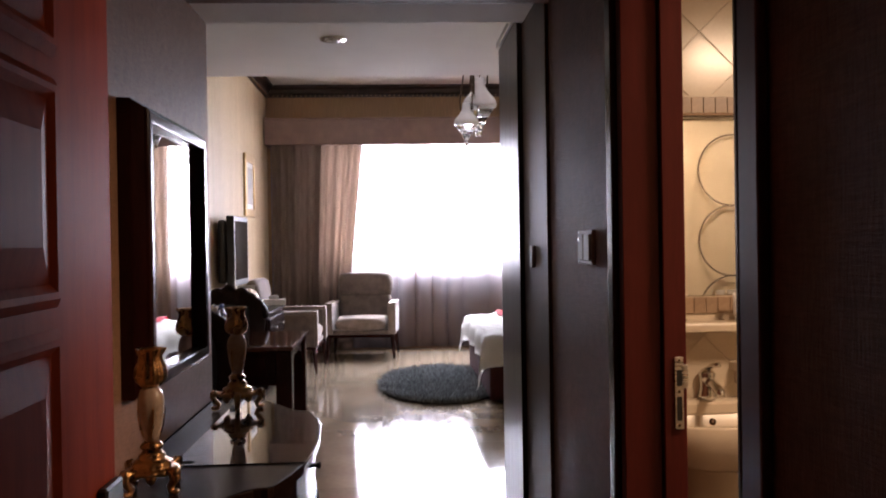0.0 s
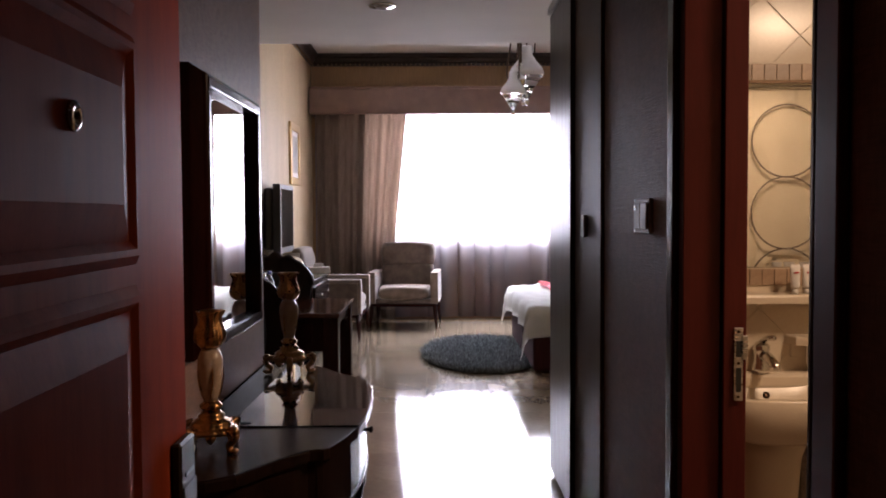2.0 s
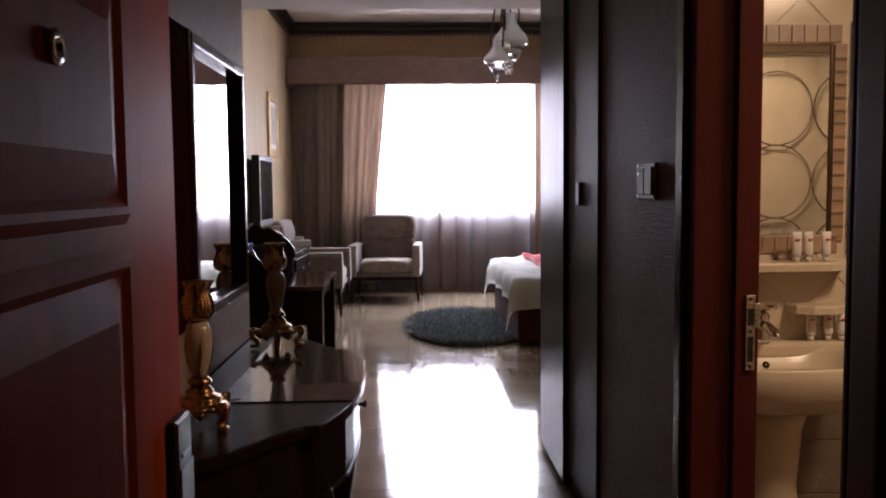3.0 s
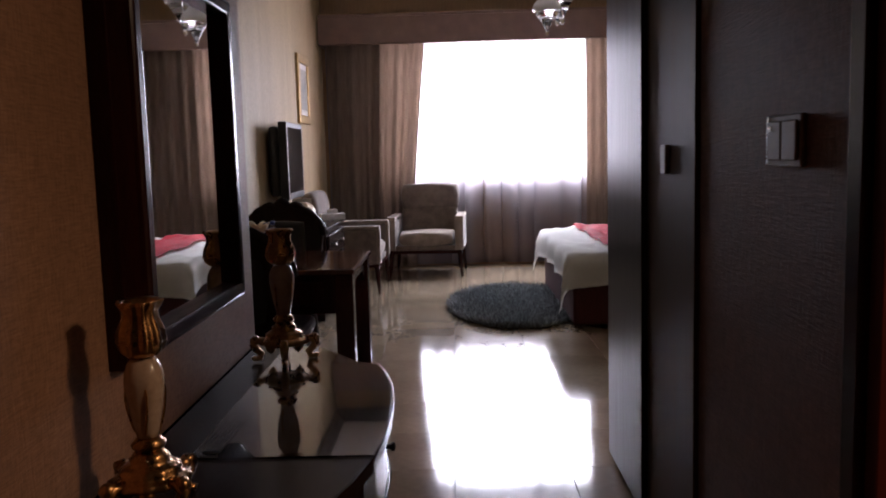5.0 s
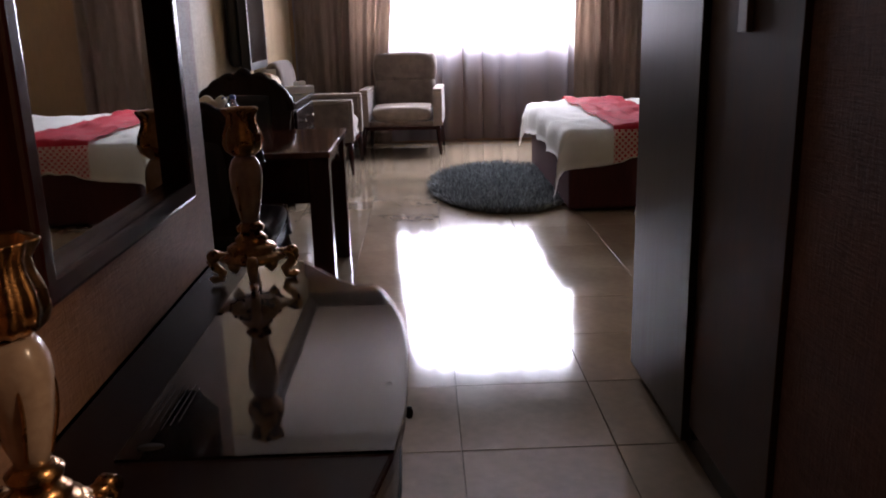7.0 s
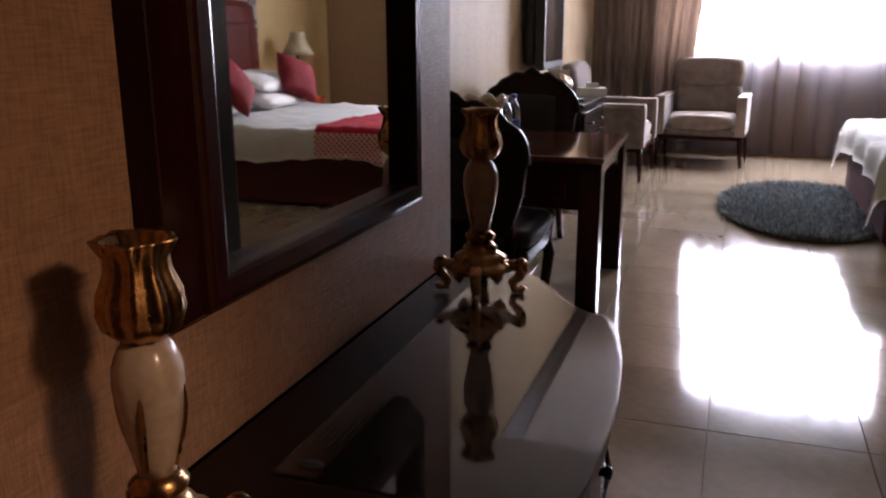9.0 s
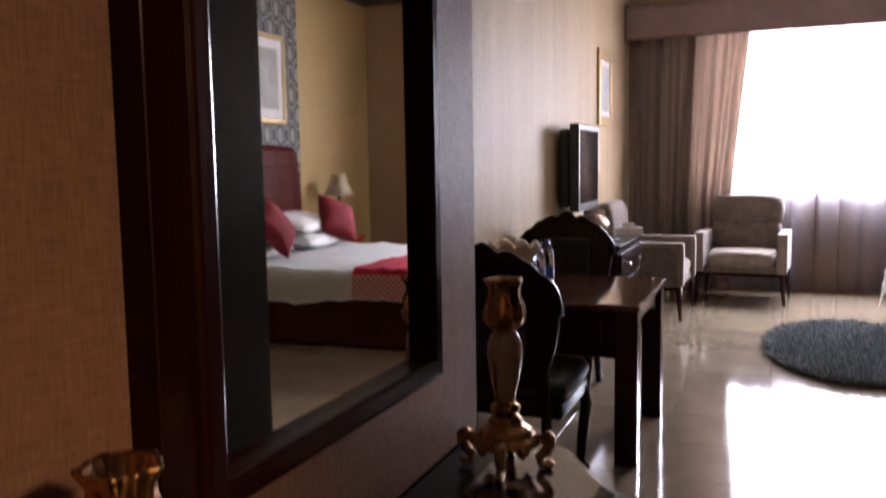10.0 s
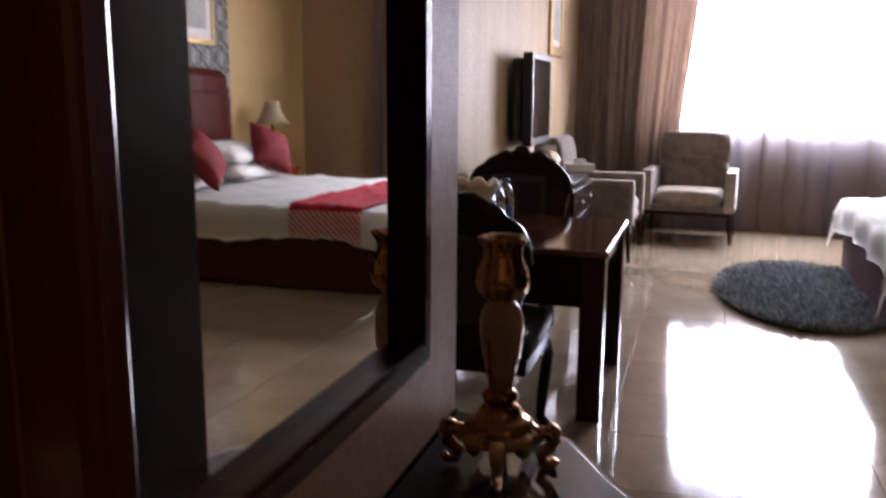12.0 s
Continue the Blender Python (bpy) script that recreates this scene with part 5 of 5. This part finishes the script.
def tube_bottle(at):
    ob = thing("toiletry_tube", "small white toiletry tube standing on its cap", "toiletry tube", "hotel toiletry tubes", at=at)
    part("cap", lathe([(0.011, 0), (0.011, 0.018)], 12), M_WHITEPLASTIC, ob)
    bm = lathe([(0.012, 0.0185), (0.016, 0.03), (0.018, 0.09), (0.020, 0.105)], 14)
    for v in bm.verts:
        v.co.y *= 1 - 0.85 * max(0, (v.co.z - 0.03) / 0.075)
    part("tube_body", bm, M_PAPER, ob)
    part("print_bar", boxes(((-0.008, -0.0135, 0.075), (0.008, -0.0095, 0.080))), M_RED, ob)
    return ob


tb = tube_bottle(pose(1.44, 3.47, 1.06))
for x, y, z in ((1.485, 3.475, 1.06), (1.545, 3.47, 1.06), (1.525, 3.525, 0.77), (1.59, 3.53, 0.77), (1.635, 3.52, 0.77)):
    copy_thing(tb, pose(x, y, z, 0, 0, random.uniform(-20, 20)))
dish = thing("soap_dish", "white porcelain soap dish on the wall", "soap dish")
part("dish", slab([(1.44, BY1 - 0.001), (1.45, BY1 - 0.08), (1.50, BY1 - 0.11), (1.58, BY1 - 0.11), (1.63, BY1 - 0.08), (1.64, BY1 - 0.001)], 0.875, 0.905, 0.008), M_PORCELAIN, dish)
part("back_plate", boxes(((1.46, BY1 - 0.012, 0.82), (1.62, BY1 - 0.001, 0.874)), bevel=0.004), M_PORCELAIN, dish)
bm_ = thing("bathroom_mirror", "bathroom mirror framed by brown mosaic tiles", "mirror")
part("mirror_glass", boxes(((0.90, BY1 - 0.008, 1.15), (1.585, BY1 - 0.002, 1.82)), bevel=0.002), M_MIRROR, bm_)
part("backing", boxes(((0.896, BY1 - 0.004, 1.08), (1.66, BY1 - 0.0005, 1.895))), M_BATHTILE, bm_)
mosaic = bmesh.new()
box(mosaic, (-0.022, -0.004, -0.03), (0.022, 0.004, 0.03), 0.0015)
mosaic_mesh = mesh_of("mosaic_tile", mosaic, M_MOSAIC)


def mosaic_tile(x, z, turn=0):
    ob = new("mosaic_tile", mosaic_mesh)
    ob.parent = bm_
    ob.matrix_basis = pose(x, BY1 - 0.0085, z, 0, turn, 0)


for k in range(15):
    mosaic_tile(1.6225, 1.155 + 0.0455 * k, 0)
for k in range(16):
    mosaic_tile(0.92 + 0.0455 * k, 1.858, 0)
    mosaic_tile(0.92 + 0.0455 * k, 1.115, 0)
part("dark_gap", boxes(((1.586, BY1 - 0.011, 1.14), (1.596, BY1 - 0.0045, 1.83)), ((0.90, BY1 - 0.011, 1.82), (1.5855, BY1 - 0.0045, 1.829))), M_BRONZE, bm_, "dark bevel along the mirror edge")
part("edge_strip", boxes(((1.657, BY1 - 0.012, 1.08), (1.667, BY1 - 0.001, 1.90)), bevel=0.002), M_CHROME, bm_)

# shower curtain with ring print, reflected in the bathroom mirror
sc = thing("shower_curtain", "cream shower curtain printed with large brown rings", "shower curtain")
part("cloth", pleats(1.80, 3.28, 0.15, 2.1, 1.45, 0.018, 0.44, 9, nx=100, nz=6), M_SHOWER, sc)
part("rail", tube([(RX + 0.13, 1.45, 2.12), (BX1, 1.45, 2.12)], 0.012), M_CHROME, sc)
for cx in (2.31, 2.75, 3.05):
    for cz in (0.47, 0.91, 1.35, 1.79):
        pts = [(cx + 0.215 * math.cos(radians(q * 10)), 1.482, cz + 0.221 * math.sin(radians(q * 10))) for q in range(37)]
        part("printed_ring", tube(pts, 0.0048, 6), M_RING, sc)

# bathroom ceiling lamp fitting
bl = thing("bathroom_ceiling_lamp", "round lit ceiling lamp in the bathroom", "ceiling lamp", at=pose(1.95, 2.20, 0))
part("base_ring", lathe([(0.20, 2.44), (0.21, 2.42), (0.21, 2.45)], 28), M_CHROME, bl)
part("diffuser", lathe([(0.02, 2.34), (0.12, 2.355), (0.18, 2.39), (0.195, 2.419)], 28), M_LAMP_ON, bl)

# bathroom wall: tiles set on the diagonal above the dado, square ones in it
far_wall, dado = bpy.data.objects["wall_bathroom_far"], bpy.data.objects["trim_bathroom_dado"]
diagonal = mesh_of("wall_tile", boxes(((-0.0985, -0.0035, -0.0985), (0.0985, 0.0, 0.0985)), bevel=0.0015), M_BATHTILE)
square = mesh_of("dado_tile", boxes(((-0.098, -0.0035, -0.098), (0.098, 0.0, 0.098)), bevel=0.0015), M_STONE)
HALF = 0.2 * math.sqrt(0.5)
for row in range(11):
    for col in range(6):
        ob = new("wall_tile", diagonal)
        ob.parent = far_wall
        ob.matrix_basis = pose(1.06 + 2 * HALF * col + HALF * (row % 2), BY1 - 0.0002, 0.86 + HALF * row, 0, 45, 0)
for row in range(3):
    for col in range(7):
        ob = new("dado_tile", square)
        ob.parent = dado
        ob.matrix_basis = pose(1.0 + 0.2 * col, BY1 - 0.0102, 0.10 + 0.2 * row)

# ---- floor tiles, nearest first ----
PITCH, GAP = 0.487, 0.002
OX, OY = 0.078, 4.23
tile_bm = bmesh.new()
box(tile_bm, (-PITCH / 2 + GAP / 2, -PITCH / 2 + GAP / 2, -0.009), (PITCH / 2 - GAP / 2, PITCH / 2 - GAP / 2, 0.0), 0.0012)
tile_mesh = mesh_of("tile", tile_bm, M_TILE)
floor_ob = bpy.data.objects["floor"]


def cut_tile(x0, x1, y0, y1):
    bm = bmesh.new()
    box(bm, (x0, y0, -0.009), (x1, y1, 0.0), 0.0012)
    return mesh_of("tile", bm, M_TILE)


def lay(ix, iy):
    x, y = OX + (ix + 0.5) * PITCH, OY + (iy + 0.5) * PITCH
    lo_y = -0.8
    lo_x, hi_x = (ROOM_L, ROOM_R) if y > L_END - 0.1 else (LX, RX)
    if y < 4.6:
        hi_x = RX
    if y < DOOR_Y:
        lo_x, hi_x = -1.6, 1.6
    x0, x1 = max(x - PITCH / 2 + GAP / 2, lo_x), min(x + PITCH / 2 - GAP / 2, hi_x)
    y0, y1 = max(y - PITCH / 2 + GAP / 2, lo_y), min(y + PITCH / 2 - GAP / 2, WIN_Y)
    if x1 - x0 < 0.02 or y1 - y0 < 0.02:
        return
    whole = x1 - x0 > PITCH - 0.01 and y1 - y0 > PITCH - 0.01
    ob = new("tile", tile_mesh if whole else cut_tile(x0 - x, x1 - x, y0 - y, y1 - y))
    ob.parent = floor_ob
    ob.location = (x, y, 0)


for iy in range(-11, 15):
    for ix in range(-4, 8):
        lay(ix, iy)
